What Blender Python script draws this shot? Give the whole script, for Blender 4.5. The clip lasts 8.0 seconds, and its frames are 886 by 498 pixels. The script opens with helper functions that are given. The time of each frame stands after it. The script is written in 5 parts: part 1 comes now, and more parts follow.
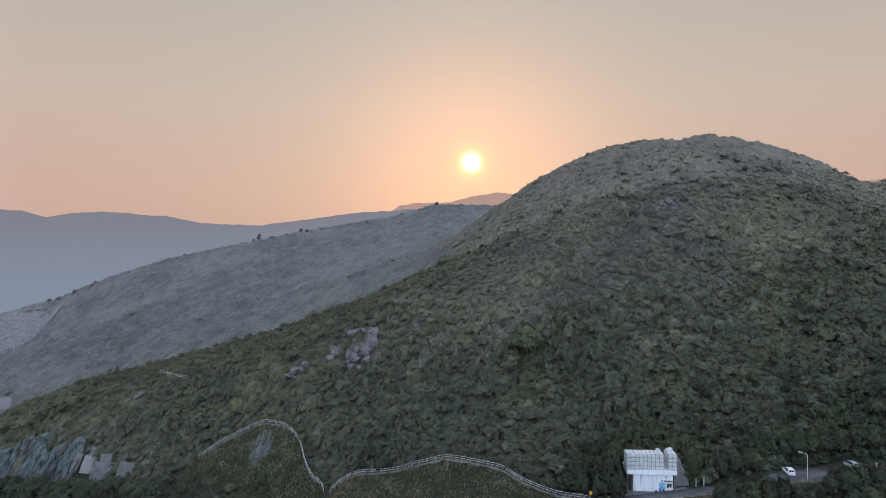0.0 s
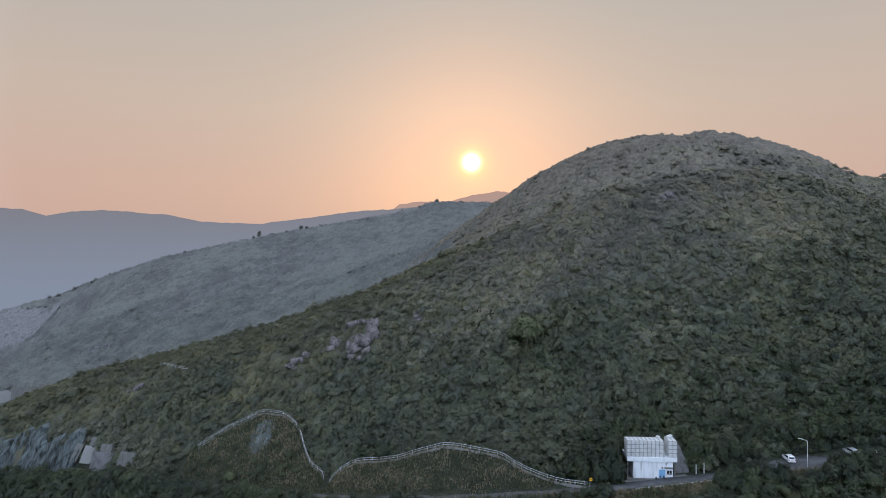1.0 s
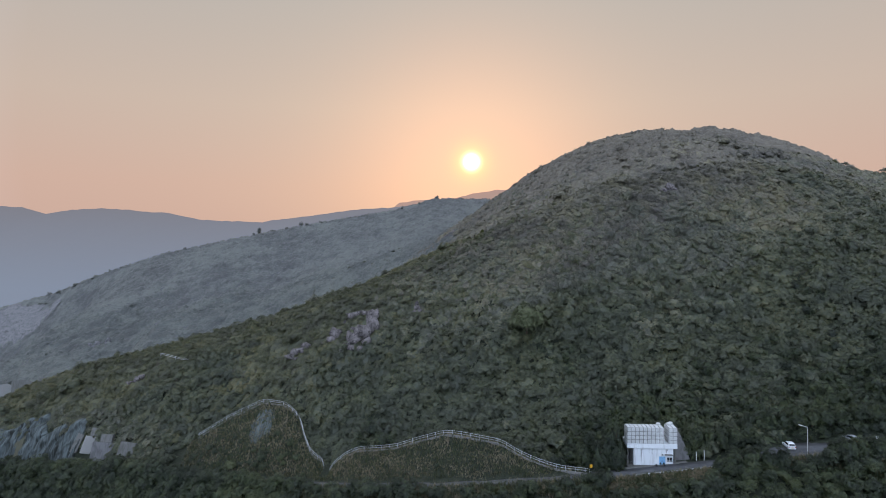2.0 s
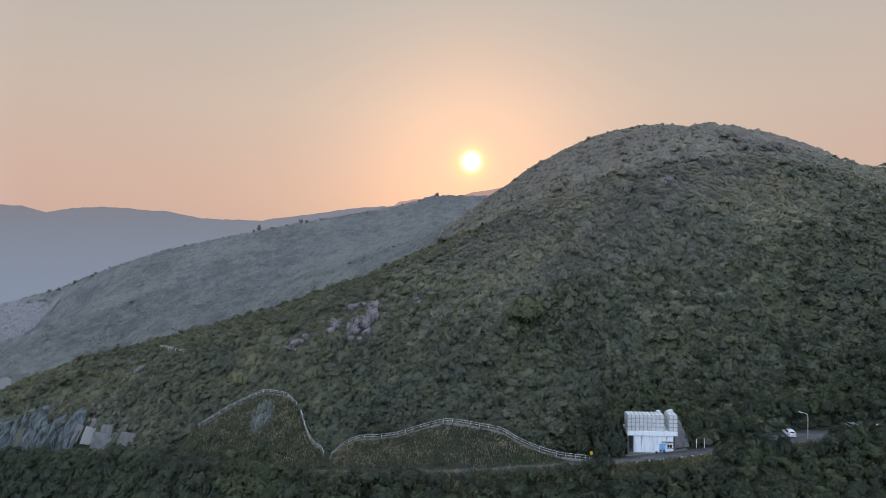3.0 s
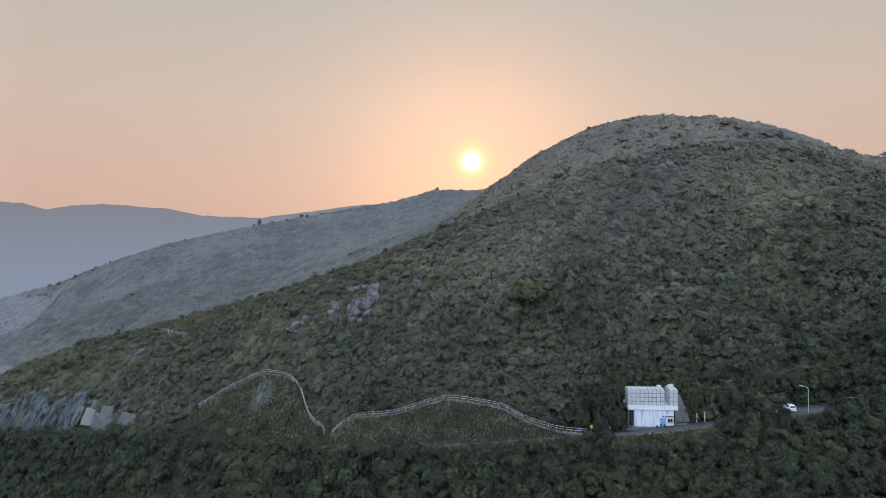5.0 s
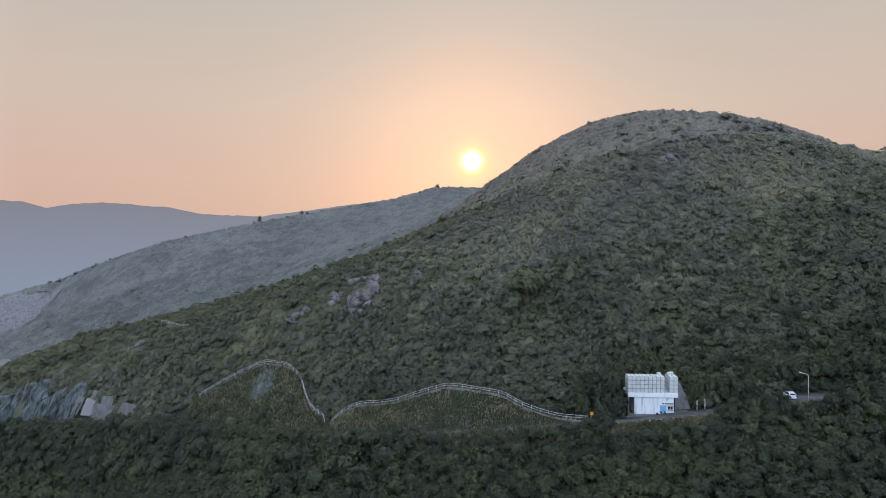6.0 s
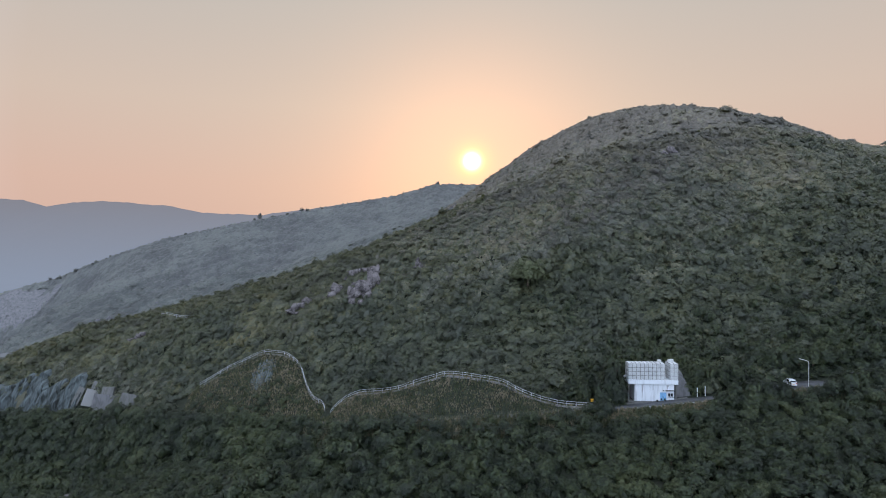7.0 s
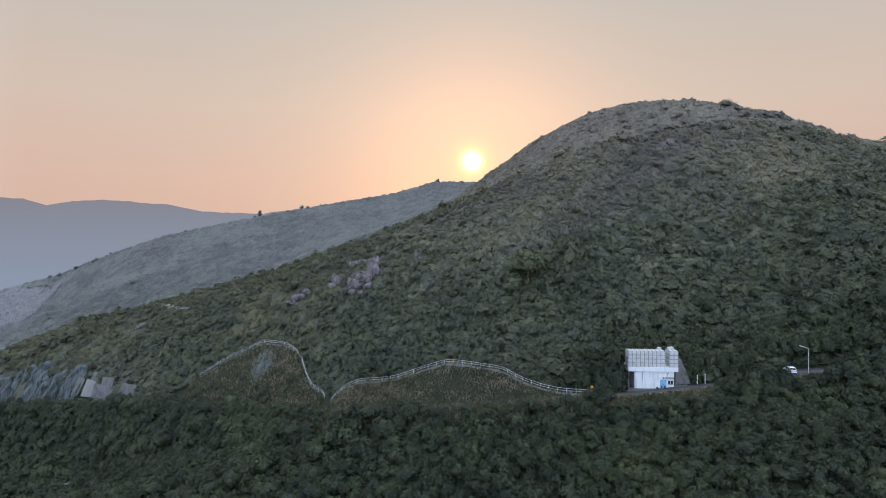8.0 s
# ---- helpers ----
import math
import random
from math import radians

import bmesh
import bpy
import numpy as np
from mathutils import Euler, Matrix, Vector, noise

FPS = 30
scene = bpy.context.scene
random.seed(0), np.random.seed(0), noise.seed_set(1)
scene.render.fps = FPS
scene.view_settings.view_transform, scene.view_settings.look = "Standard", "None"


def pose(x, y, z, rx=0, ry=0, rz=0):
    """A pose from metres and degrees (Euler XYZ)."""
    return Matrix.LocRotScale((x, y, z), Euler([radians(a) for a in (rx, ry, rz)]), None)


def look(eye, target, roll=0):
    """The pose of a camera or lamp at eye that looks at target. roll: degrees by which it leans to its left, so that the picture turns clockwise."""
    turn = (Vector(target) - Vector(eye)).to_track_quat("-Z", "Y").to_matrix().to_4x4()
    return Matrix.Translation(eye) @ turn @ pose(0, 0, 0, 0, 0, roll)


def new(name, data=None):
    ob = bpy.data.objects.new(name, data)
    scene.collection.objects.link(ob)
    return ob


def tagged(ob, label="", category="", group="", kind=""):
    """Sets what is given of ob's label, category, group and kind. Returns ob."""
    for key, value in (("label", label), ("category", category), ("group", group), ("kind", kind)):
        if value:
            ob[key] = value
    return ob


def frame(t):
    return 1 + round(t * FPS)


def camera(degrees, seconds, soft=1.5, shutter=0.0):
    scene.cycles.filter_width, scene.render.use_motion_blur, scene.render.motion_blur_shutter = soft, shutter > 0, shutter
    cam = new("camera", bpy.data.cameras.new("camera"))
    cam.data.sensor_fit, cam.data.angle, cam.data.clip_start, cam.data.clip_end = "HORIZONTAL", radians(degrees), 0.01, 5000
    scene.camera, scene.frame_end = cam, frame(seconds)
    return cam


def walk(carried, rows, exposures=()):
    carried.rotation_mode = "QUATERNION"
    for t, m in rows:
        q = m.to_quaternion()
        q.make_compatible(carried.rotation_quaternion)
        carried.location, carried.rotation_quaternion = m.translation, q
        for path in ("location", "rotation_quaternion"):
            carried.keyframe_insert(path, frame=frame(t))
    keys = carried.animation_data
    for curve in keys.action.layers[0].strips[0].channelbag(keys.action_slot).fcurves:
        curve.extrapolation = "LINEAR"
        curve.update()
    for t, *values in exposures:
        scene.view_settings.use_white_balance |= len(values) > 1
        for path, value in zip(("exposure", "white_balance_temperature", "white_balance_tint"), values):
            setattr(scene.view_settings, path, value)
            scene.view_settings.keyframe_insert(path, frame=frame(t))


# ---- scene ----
cam = camera(72.0, 8.0, soft=1.0)
METRES, EYE, TILT, LEAN, TURN = 25.5, 100.0, 0.0, 0.0, 0.0
ROWS = [
    (0.0, 0.0, 0.0, 0.0, -0.0, 0.0, -0.0),
    (0.5, -0.0, -0.0004, -0.0635, 0.01, -0.01, -0.0),
    (1.0, -0.0014, -0.0008, -0.1269, 0.01, -0.02, -0.02),
    (1.5, -0.0027, -0.0009, -0.1896, 0.01, -0.04, -0.02),
    (3.0, -0.0077, -0.0012, -0.3731, 0.0, -0.09, -0.04),
    (3.5, -0.0086, -0.0015, -0.4362, 0.0, -0.09, -0.04),
    (4.0, -0.0099, -0.0014, -0.4988, 0.01, -0.1, -0.05),
    (4.5, -0.0112, -0.002, -0.5615, 0.01, -0.1, -0.05),
    (6.0, -0.0107, -0.0028, -0.7474, 0.03, -0.12, -0.07),
    (6.5, -0.0112, -0.003, -0.8106, 0.04, -0.12, -0.07),
    (7.0, -0.011, -0.0034, -0.874, 0.05, -0.13, -0.08),
    (7.5, -0.0111, -0.0043, -0.9371, 0.05, -0.12, -0.09),
    (8.0, -0.0111, -0.0047, -0.9998, 0.05, -0.12, -0.1),
]
walk(cam, [(t, pose(0, 0, EYE, TILT, LEAN, TURN) @ pose(METRES * x, METRES * y, METRES * z, 90 + pitch, roll, yaw)) for t, x, y, z, yaw, pitch, roll in ROWS], [(0.0, -0.05), (4.0, 0.01), (8.0, 0.12)])

# ---- world and sun ----
SUN_DIR = Vector((50.0, 1079.0, 153.0)).normalized()
SUN_ELEVATION = math.asin(SUN_DIR.z)
SUN_BEARING = math.atan2(SUN_DIR.x, SUN_DIR.y)


def lin(r, g, b):
    """Linear colour from 0-255 display values."""
    out = []
    for v in (r, g, b):
        v /= 255.0
        out.append(v / 12.92 if v <= 0.04045 else ((v + 0.055) / 1.055) ** 2.4)
    return (*out, 1.0)


class Nodes:
    """A short hand for building node trees."""

    def __init__(self, tree):
        self.tree = tree
        tree.nodes.clear()

    def add(self, kind, **inputs):
        node = self.tree.nodes.new(kind)
        for key, value in inputs.items():
            self.put(node, key, value)
        return node

    def put(self, node, key, value):
        socket = node.inputs[int(key[1:])] if key[0] == "i" and key[1:].isdigit() else node.inputs[key.replace("_", " ")]
        if hasattr(value, "is_output"):
            self.tree.links.new(value, socket)
        else:
            socket.default_value = value

    def math(self, op, a, b=0.0, clamp=False):
        node = self.add("ShaderNodeMath", i0=a, i1=b)
        node.operation, node.use_clamp = op, clamp
        return node.outputs[0]

    def vec(self, op, a, b=(0, 0, 0), out=0):
        node = self.add("ShaderNodeVectorMath", i0=a, i1=b)
        node.operation = op
        return node.outputs[out]

    def ramp(self, fac, stops, ease="LINEAR"):
        node = self.add("ShaderNodeValToRGB", i0=fac)
        node.color_ramp.interpolation = ease
        while len(node.color_ramp.elements) < len(stops):
            node.color_ramp.elements.new(0.5)
        for el, (at, col) in zip(node.color_ramp.elements, stops):
            el.position, el.color = at, col if len(col) == 4 else (*col, 1.0)
        return node.outputs[0]

    def mix(self, fac, a, b, mode="MIX"):
        node = self.add("ShaderNodeMix")
        node.data_type, node.blend_type = "RGBA", mode
        self.put(node, "i0", fac), self.put(node, "i6", a), self.put(node, "i7", b)
        return node.outputs[2]

    def noise(self, vector, scale, detail=3.0, rough=0.55):
        return self.add("ShaderNodeTexNoise", Vector=vector, Scale=scale, Detail=detail, Roughness=rough).outputs[0]


def build_world():
    world = bpy.data.worlds.new("hazy_evening_sky")
    scene.world = world
    world.use_nodes = True
    n = Nodes(world.node_tree)
    sky = n.add("ShaderNodeTexSky")
    sky.sky_type, sky.sun_disc = "NISHITA", False
    sky.sun_elevation, sky.sun_rotation = SUN_ELEVATION, SUN_BEARING
    sky.dust_density, sky.air_density, sky.altitude = 4.0, 1.0, 60.0
    way = n.add("ShaderNodeTexCoord").outputs["Generated"]
    up = n.add("ShaderNodeSeparateXYZ", i0=way).outputs[2]
    # haze: warm low down, paler above, bluish overhead
    veil = n.ramp(up, [(0.0, lin(208, 174, 161)), (0.10, lin(212, 179, 164)), (0.22, lin(207, 187, 173)), (0.38, lin(191, 184, 177)), (0.75, (0.88, 0.96, 1.12, 1)), (1.0, (1.15, 1.28, 1.55, 1))])
    toward = n.vec("DOT_PRODUCT", way, tuple(SUN_DIR), out=1)
    # sky facing the sun is dull with haze; the unseen half is brightened as fill
    away = n.math("MULTIPLY", n.math("SUBTRACT", 0.80, toward), 0.62, clamp=True)
    veil = n.mix(away, veil, (1.50, 1.78, 2.30, 1))
    # aureole of the sun in the haze
    sharp = n.math("POWER", n.math("MAXIMUM", toward, 0.0), 24000.0)
    inner = n.math("POWER", n.math("MAXIMUM", toward, 0.0), 3000.0)
    wide = n.math("POWER", n.math("MAXIMUM", toward, 0.0), 60.0)
    veil = n.mix(1.0, veil, n.mix(wide, (0, 0, 0, 1), (0.22, 0.045, -0.05, 1)), "ADD")
    veil = n.mix(1.0, veil, n.mix(inner, (0, 0, 0, 1), (0.30, 0.32, -0.02, 1)), "ADD")
    veil = n.mix(1.0, veil, n.mix(sharp, (0, 0, 0, 1), (9.0, 8.0, 5.0, 1)), "ADD")
    back = n.add("ShaderNodeBackground", Color=veil, Strength=0.95)
    base = n.add("ShaderNodeBackground", Color=sky.outputs[0], Strength=0.004)
    total = n.add("ShaderNodeAddShader", i0=back.outputs[0], i1=base.outputs[0])
    n.add("ShaderNodeOutputWorld", Surface=total.outputs[0])


build_world()
sun = new("sun", bpy.data.lights.new("sun", "SUN"))
sun.data.energy, sun.data.angle, sun.data.color = 1.4, radians(3.0), (1.0, 0.62, 0.36)
sun.matrix_world = look((0, 0, 0), tuple(-SUN_DIR))

# ---- materials ----


def surface(name, rough=0.8, metal=0.0, spec=0.3):
    m = bpy.data.materials.new(name)
    m.use_nodes = True
    n = Nodes(m.node_tree)
    bsdf = n.add("ShaderNodeBsdfPrincipled", Roughness=rough, Metallic=metal)
    bsdf.inputs["Specular IOR Level"].default_value = spec
    n.add("ShaderNodeOutputMaterial", Surface=bsdf.outputs[0])
    place = n.add("ShaderNodeNewGeometry").outputs["Position"]
    return m, n, bsdf, place


def bump(n, bsdf, height, strength, distance):
    b = n.add("ShaderNodeBump", Strength=strength, Distance=distance, Height=height)
    n.put(bsdf, "Normal", b.outputs[0])


def plain(name, col, rough=0.6, metal=0.0, spread=0.12, scale=1.5, spec=0.3, grain=0.15):
    """Paint, metal or concrete with blotches and fine relief."""
    m, n, bsdf, place = surface(name, rough, metal, spec)
    f = n.noise(place, scale, 5.0)
    dark = tuple(c * (1 - 2 * spread) for c in col)
    light = tuple(min(1, c * (1 + spread)) for c in col)
    n.put(bsdf, "Base Color", n.ramp(f, [(0.3, dark), (0.7, light)]))
    bump(n, bsdf, n.noise(place, scale * 14, 3.0), grain, 0.02)
    return m


def streaked(name, col, stain, amount=0.5, rough=0.75, scale=1.0, spread_from=0.50, spread_to=0.74, grain=(1.6, 1.6, 0.16)):
    """A wall with rain streaks that run down it."""
    m, n, bsdf, place = surface(name, rough)
    long = n.vec("MULTIPLY", place, tuple(scale * g for g in grain))
    runs = n.ramp(n.noise(long, 1.0, 6.0, 0.6), [(spread_from, (0, 0, 0)), (spread_to, (1, 1, 1))])
    blot = n.noise(place, 0.6 * scale, 4.0)
    tone = n.mix(blot, tuple(c * 0.86 for c in col) + (1,), tuple(col) + (1,))
    tone = n.mix(n.math("MULTIPLY", runs, amount), tone, (*stain, 1))
    n.put(bsdf, "Base Color", tone)
    bump(n, bsdf, n.noise(place, 9.0 * scale, 4.0), 0.25, 0.03)
    return m


def leaf_material(name, stops, big, small, through_light=0.22, gloss=0.35, leafy=0.24, twig=1.35, relief=0.8, fleck=1.15):
    """Leaves: colour drifts over the slope, from crown to crown, from twig to twig and from leaf to leaf."""
    m = bpy.data.materials.new(name)
    m.use_nodes = True
    n = Nodes(m.node_tree)
    geo = n.add("ShaderNodeNewGeometry")
    place = geo.outputs["Position"]
    f = n.math("ADD", n.math("MULTIPLY", n.noise(place, big, 3.0), 0.62), n.math("MULTIPLY", n.noise(place, small, 1.0), 0.60))
    f = n.math("ADD", f, n.math("MULTIPLY", n.math("SUBTRACT", geo.outputs["Random Per Island"], 0.5), 0.6 * leafy))
    sprig = n.noise(n.vec("MULTIPLY", place, (1.0, 1.0, 1.5)), twig, 4.0, 0.62)
    f = n.math("ADD", f, n.math("MULTIPLY", n.math("SUBTRACT", sprig, 0.5), fleck))
    f = n.math("SUBTRACT", f, 0.11)
    col = n.ramp(f, stops)
    rough = n.add("ShaderNodeBump", Strength=relief, Distance=0.5 / twig, Height=sprig).outputs[0]
    bsdf = n.add("ShaderNodeBsdfPrincipled", Base_Color=col, Roughness=0.5, Normal=rough)
    bsdf.inputs["Specular IOR Level"].default_value = gloss
    thin = n.add("ShaderNodeBsdfTranslucent", Color=n.mix(0.5, col, (0.12, 0.15, 0.02, 1)), Normal=rough)
    both = n.add("ShaderNodeMixShader", i0=through_light, i1=bsdf.outputs[0], i2=thin.outputs[0])
    n.add("ShaderNodeOutputMaterial", Surface=both.outputs[0])
    return m


LEAF = leaf_material("evergreen_leaves", [(0.34, (0.015, 0.023, 0.016)), (0.44, (0.026, 0.037, 0.021)), (0.52, (0.035, 0.049, 0.025)), (0.60, (0.048, 0.066, 0.030)), (0.70, (0.071, 0.083, 0.035))], 0.035, 0.23, gloss=0.4, leafy=0.20)
# The next seven leaf colours pale with height and distance: haze painted in.
COPSE = leaf_material("haze_lifted_copse_leaves", [(0.34, (0.049, 0.059, 0.043)), (0.46, (0.070, 0.080, 0.052)), (0.56, (0.090, 0.103, 0.061)), (0.66, (0.116, 0.124, 0.066)), (0.76, (0.145, 0.135, 0.070))], 0.03, 0.2, 0.3, gloss=0.55, leafy=0.16)
HAZED_THICKET = leaf_material("haze_paled_thicket_leaves", [(0.34, (0.091, 0.095, 0.079)), (0.46, (0.123, 0.128, 0.096)), (0.56, (0.162, 0.167, 0.113)), (0.66, (0.204, 0.200, 0.123)), (0.76, (0.247, 0.214, 0.129))], 0.026, 0.18, 0.34, gloss=0.55, leafy=0.14)
OLIVE = leaf_material("olive_green_shrubs", [(0.34, (0.056, 0.060, 0.041)), (0.46, (0.077, 0.083, 0.050)), (0.56, (0.102, 0.108, 0.057)), (0.66, (0.131, 0.129, 0.062)), (0.76, (0.162, 0.139, 0.067))], 0.026, 0.18, 0.34, gloss=0.55, leafy=0.12)
HAZED_SCRUB = leaf_material("haze_paled_scrub", [(0.34, (0.100, 0.093, 0.084)), (0.48, (0.142, 0.133, 0.108)), (0.60, (0.188, 0.176, 0.127)), (0.72, (0.241, 0.216, 0.138))], 0.026, 0.16, 0.34, gloss=0.5, leafy=0.10)
HAZED_HILLTOP = leaf_material("haze_paled_hilltop_scrub", [(0.30, (0.094, 0.082, 0.068)), (0.50, (0.150, 0.132, 0.107)), (0.72, (0.214, 0.191, 0.145))], 0.025, 0.14, 0.34, gloss=0.5, leafy=0.08, twig=0.9, relief=0.4, fleck=1.2)
HAZED_FAR_LEAF = leaf_material("haze_tinted_far_scrub", [(0.34, (0.104, 0.106, 0.109)), (0.50, (0.149, 0.156, 0.153)), (0.66, (0.200, 0.212, 0.196))], 0.015, 0.08, 0.34, gloss=0.3, leafy=0.06, twig=0.5, relief=0.35, fleck=0.8)
HAZED_SPUR_LEAF = leaf_material("haze_tinted_spur_scrub", [(0.34, (0.088, 0.094, 0.095)), (0.50, (0.129, 0.139, 0.134)), (0.66, (0.181, 0.194, 0.176))], 0.015, 0.08, 0.34, gloss=0.3, leafy=0.06, twig=0.6, relief=0.35, fleck=0.9)
LIGHT_LEAF = leaf_material("light_green_leaves", [(0.30, (0.080, 0.096, 0.050)), (0.55, (0.106, 0.122, 0.062)), (0.75, (0.132, 0.142, 0.072))], 0.1, 0.5)
GRASS = leaf_material("tall_grass", [(0.38, (0.050, 0.062, 0.034)), (0.47, (0.078, 0.086, 0.048)), (0.53, (0.130, 0.114, 0.072)), (0.60, (0.205, 0.168, 0.116)), (0.70, (0.250, 0.205, 0.150))], 0.13, 0.5, 0.3, leafy=0.22)
BARK = plain("bark", (0.12, 0.09, 0.065), 0.9, scale=3.0, spread=0.3)


def ground_material(name, dark, mid, light):
    m, n, bsdf, place = surface(name, 0.95)
    f = n.math("ADD", n.math("MULTIPLY", n.noise(place, 0.05, 5.0), 0.6), n.math("MULTIPLY", n.noise(place, 0.7, 5.0), 0.4))
    n.put(bsdf, "Base Color", n.ramp(f, [(0.32, dark), (0.5, mid), (0.68, light)]))
    bump(n, bsdf, n.noise(place, 0.9, 6.0), 0.8, 0.8)
    return m


SOIL = ground_material("undergrowth", (0.014, 0.018, 0.012), (0.023, 0.029, 0.018), (0.036, 0.038, 0.025))
# Upper and far ground is lightened in colour too, in place of haze.
HAZED_TURF = ground_material("haze_paled_hilltop_turf", (0.076, 0.076, 0.054), (0.090, 0.088, 0.062), (0.103, 0.098, 0.070))
HAZED_FAR_TURF = ground_material("haze_tinted_far_turf", (0.108, 0.113, 0.114), (0.122, 0.126, 0.125), (0.138, 0.138, 0.133))

# ---- shape of the land ----
KNOTS = np.array([
    (-3, 6, 16, 20, 27, 35, 31, 41, 57),
    (1, -2, -5, -4, -6, 8, 7, 29, 54),
    (5, -4, -27, 43, 38, 30, 20, 33, 57),
    (5, 18, -8, 54, 54, 37, 44, 57, 74),
    (-11, 24, 31, 77, 76, 70, 62, 82, 111),
    (6, 42, 35, 91, 114, 108, 130, 127, 98),
    (16, 41, 51, 92, 135, 162, 169, 176, 146),
    (9, 30, 79, 105, 132, 153, 151, 193, 164),
    (14, 36, 70, 86, 99, 113, 145, 150, 70),
    (19, 43, 77, 110, 126, 135, 145, 105, 5),
], float)
ROAD = np.array([(-230, 225, 10), (-160, 213, 17), (-120, 203, 21), (-80, 184, 26), (-55, 171, 28.5), (-30, 160, 31), (0, 152, 34.2), (25, 148.2, 37), (36, 147.4, 38.4), (52, 149.4, 39.2), (70, 149.8, 41.0), (87, 149, 42.7), (105, 147, 44.4), (130, 145, 46), (230, 138, 50)], float)
# the top of the cut slopes above the road, along which the railing runs
CUT = np.array([
    (-79, 196, 32.5), (-70, 198, 38), (-59, 200, 43), (-51.8, 198, 42.6), (-49.5, 196, 42.1), (-47.1, 193.5, 41.1), (-45.1, 191, 39.8), (-43.8, 188.5, 38.7), (-42.7, 186, 36.9), (-41, 182.5, 35.2), (-39.4, 179.5, 33.9), (-37.7, 177, 33.1), (-35.9, 175.5, 32.7), (-34.5, 174.3, 32.3), (-34.1, 173.5, 31.6), (-33.8, 172.6, 30.5),
    (-32.4, 172.3, 29.8), (-31, 172.5, 32), (-28, 173, 34.4), (-24, 173.5, 36), (-18, 172.5, 36.5), (-12.8, 171, 37.6), (-7.3, 169, 40.0), (0.4, 166, 42.9), (4.5, 165, 42.8), (11.9, 162, 42.3), (15.4, 161, 41.9), (18.5, 159, 40.4), (21.2, 157.5, 39.4), (25.3, 155, 38.5), (29, 152, 38.3), (36, 148.5, 38.6)], float)


def cubic_b(u):
    u = np.abs(u)
    return np.where(u < 1, (4 - 6 * u**2 + 3 * u**3) / 6, np.where(u < 2, (2 - u) ** 3 / 6, 0))


def wave(x, y, seed, size):
    """Smooth uneven waves, about -1 to 1."""
    r = np.random.RandomState(seed)
    out = 0
    for k in range(7):
        a, ph, s = r.uniform(0, 6.28), r.uniform(0, 6.28), r.uniform(0.6, 1.7)
        out = out + np.sin((x * math.cos(a) + y * math.sin(a)) * 6.28 / (size * s) + ph)
    return out / 3.5


def ridge(x, y, xs, zs, yc, bend, front, back):
    """A ridge along x with its crest line at depth yc, that falls to the front and the back."""
    crest = np.interp(x, xs, zs)
    d = y - (yc + bend * wave(x, 0 * x, 3, 260))
    soft = np.sqrt(d * d + 14.0**2) - 14.0
    fold = 6.0 * wave(x, y, 8, 150) * np.clip(soft / 120, 0, 1)
    return crest - np.where(d < 0, front, back) * soft + fold


def near_hill(x, y):
    bx = [cubic_b((x + 315.0) / 70.0 - i) for i in range(10)]
    by = [cubic_b((y - 80.0) / 50.0 - j) for j in range(9)]
    out = 0
    for i in range(10):
        for j in range(9):
            out = out + (KNOTS[i, j] + 30.0) * bx[i] * by[j]
    return out - 30.0


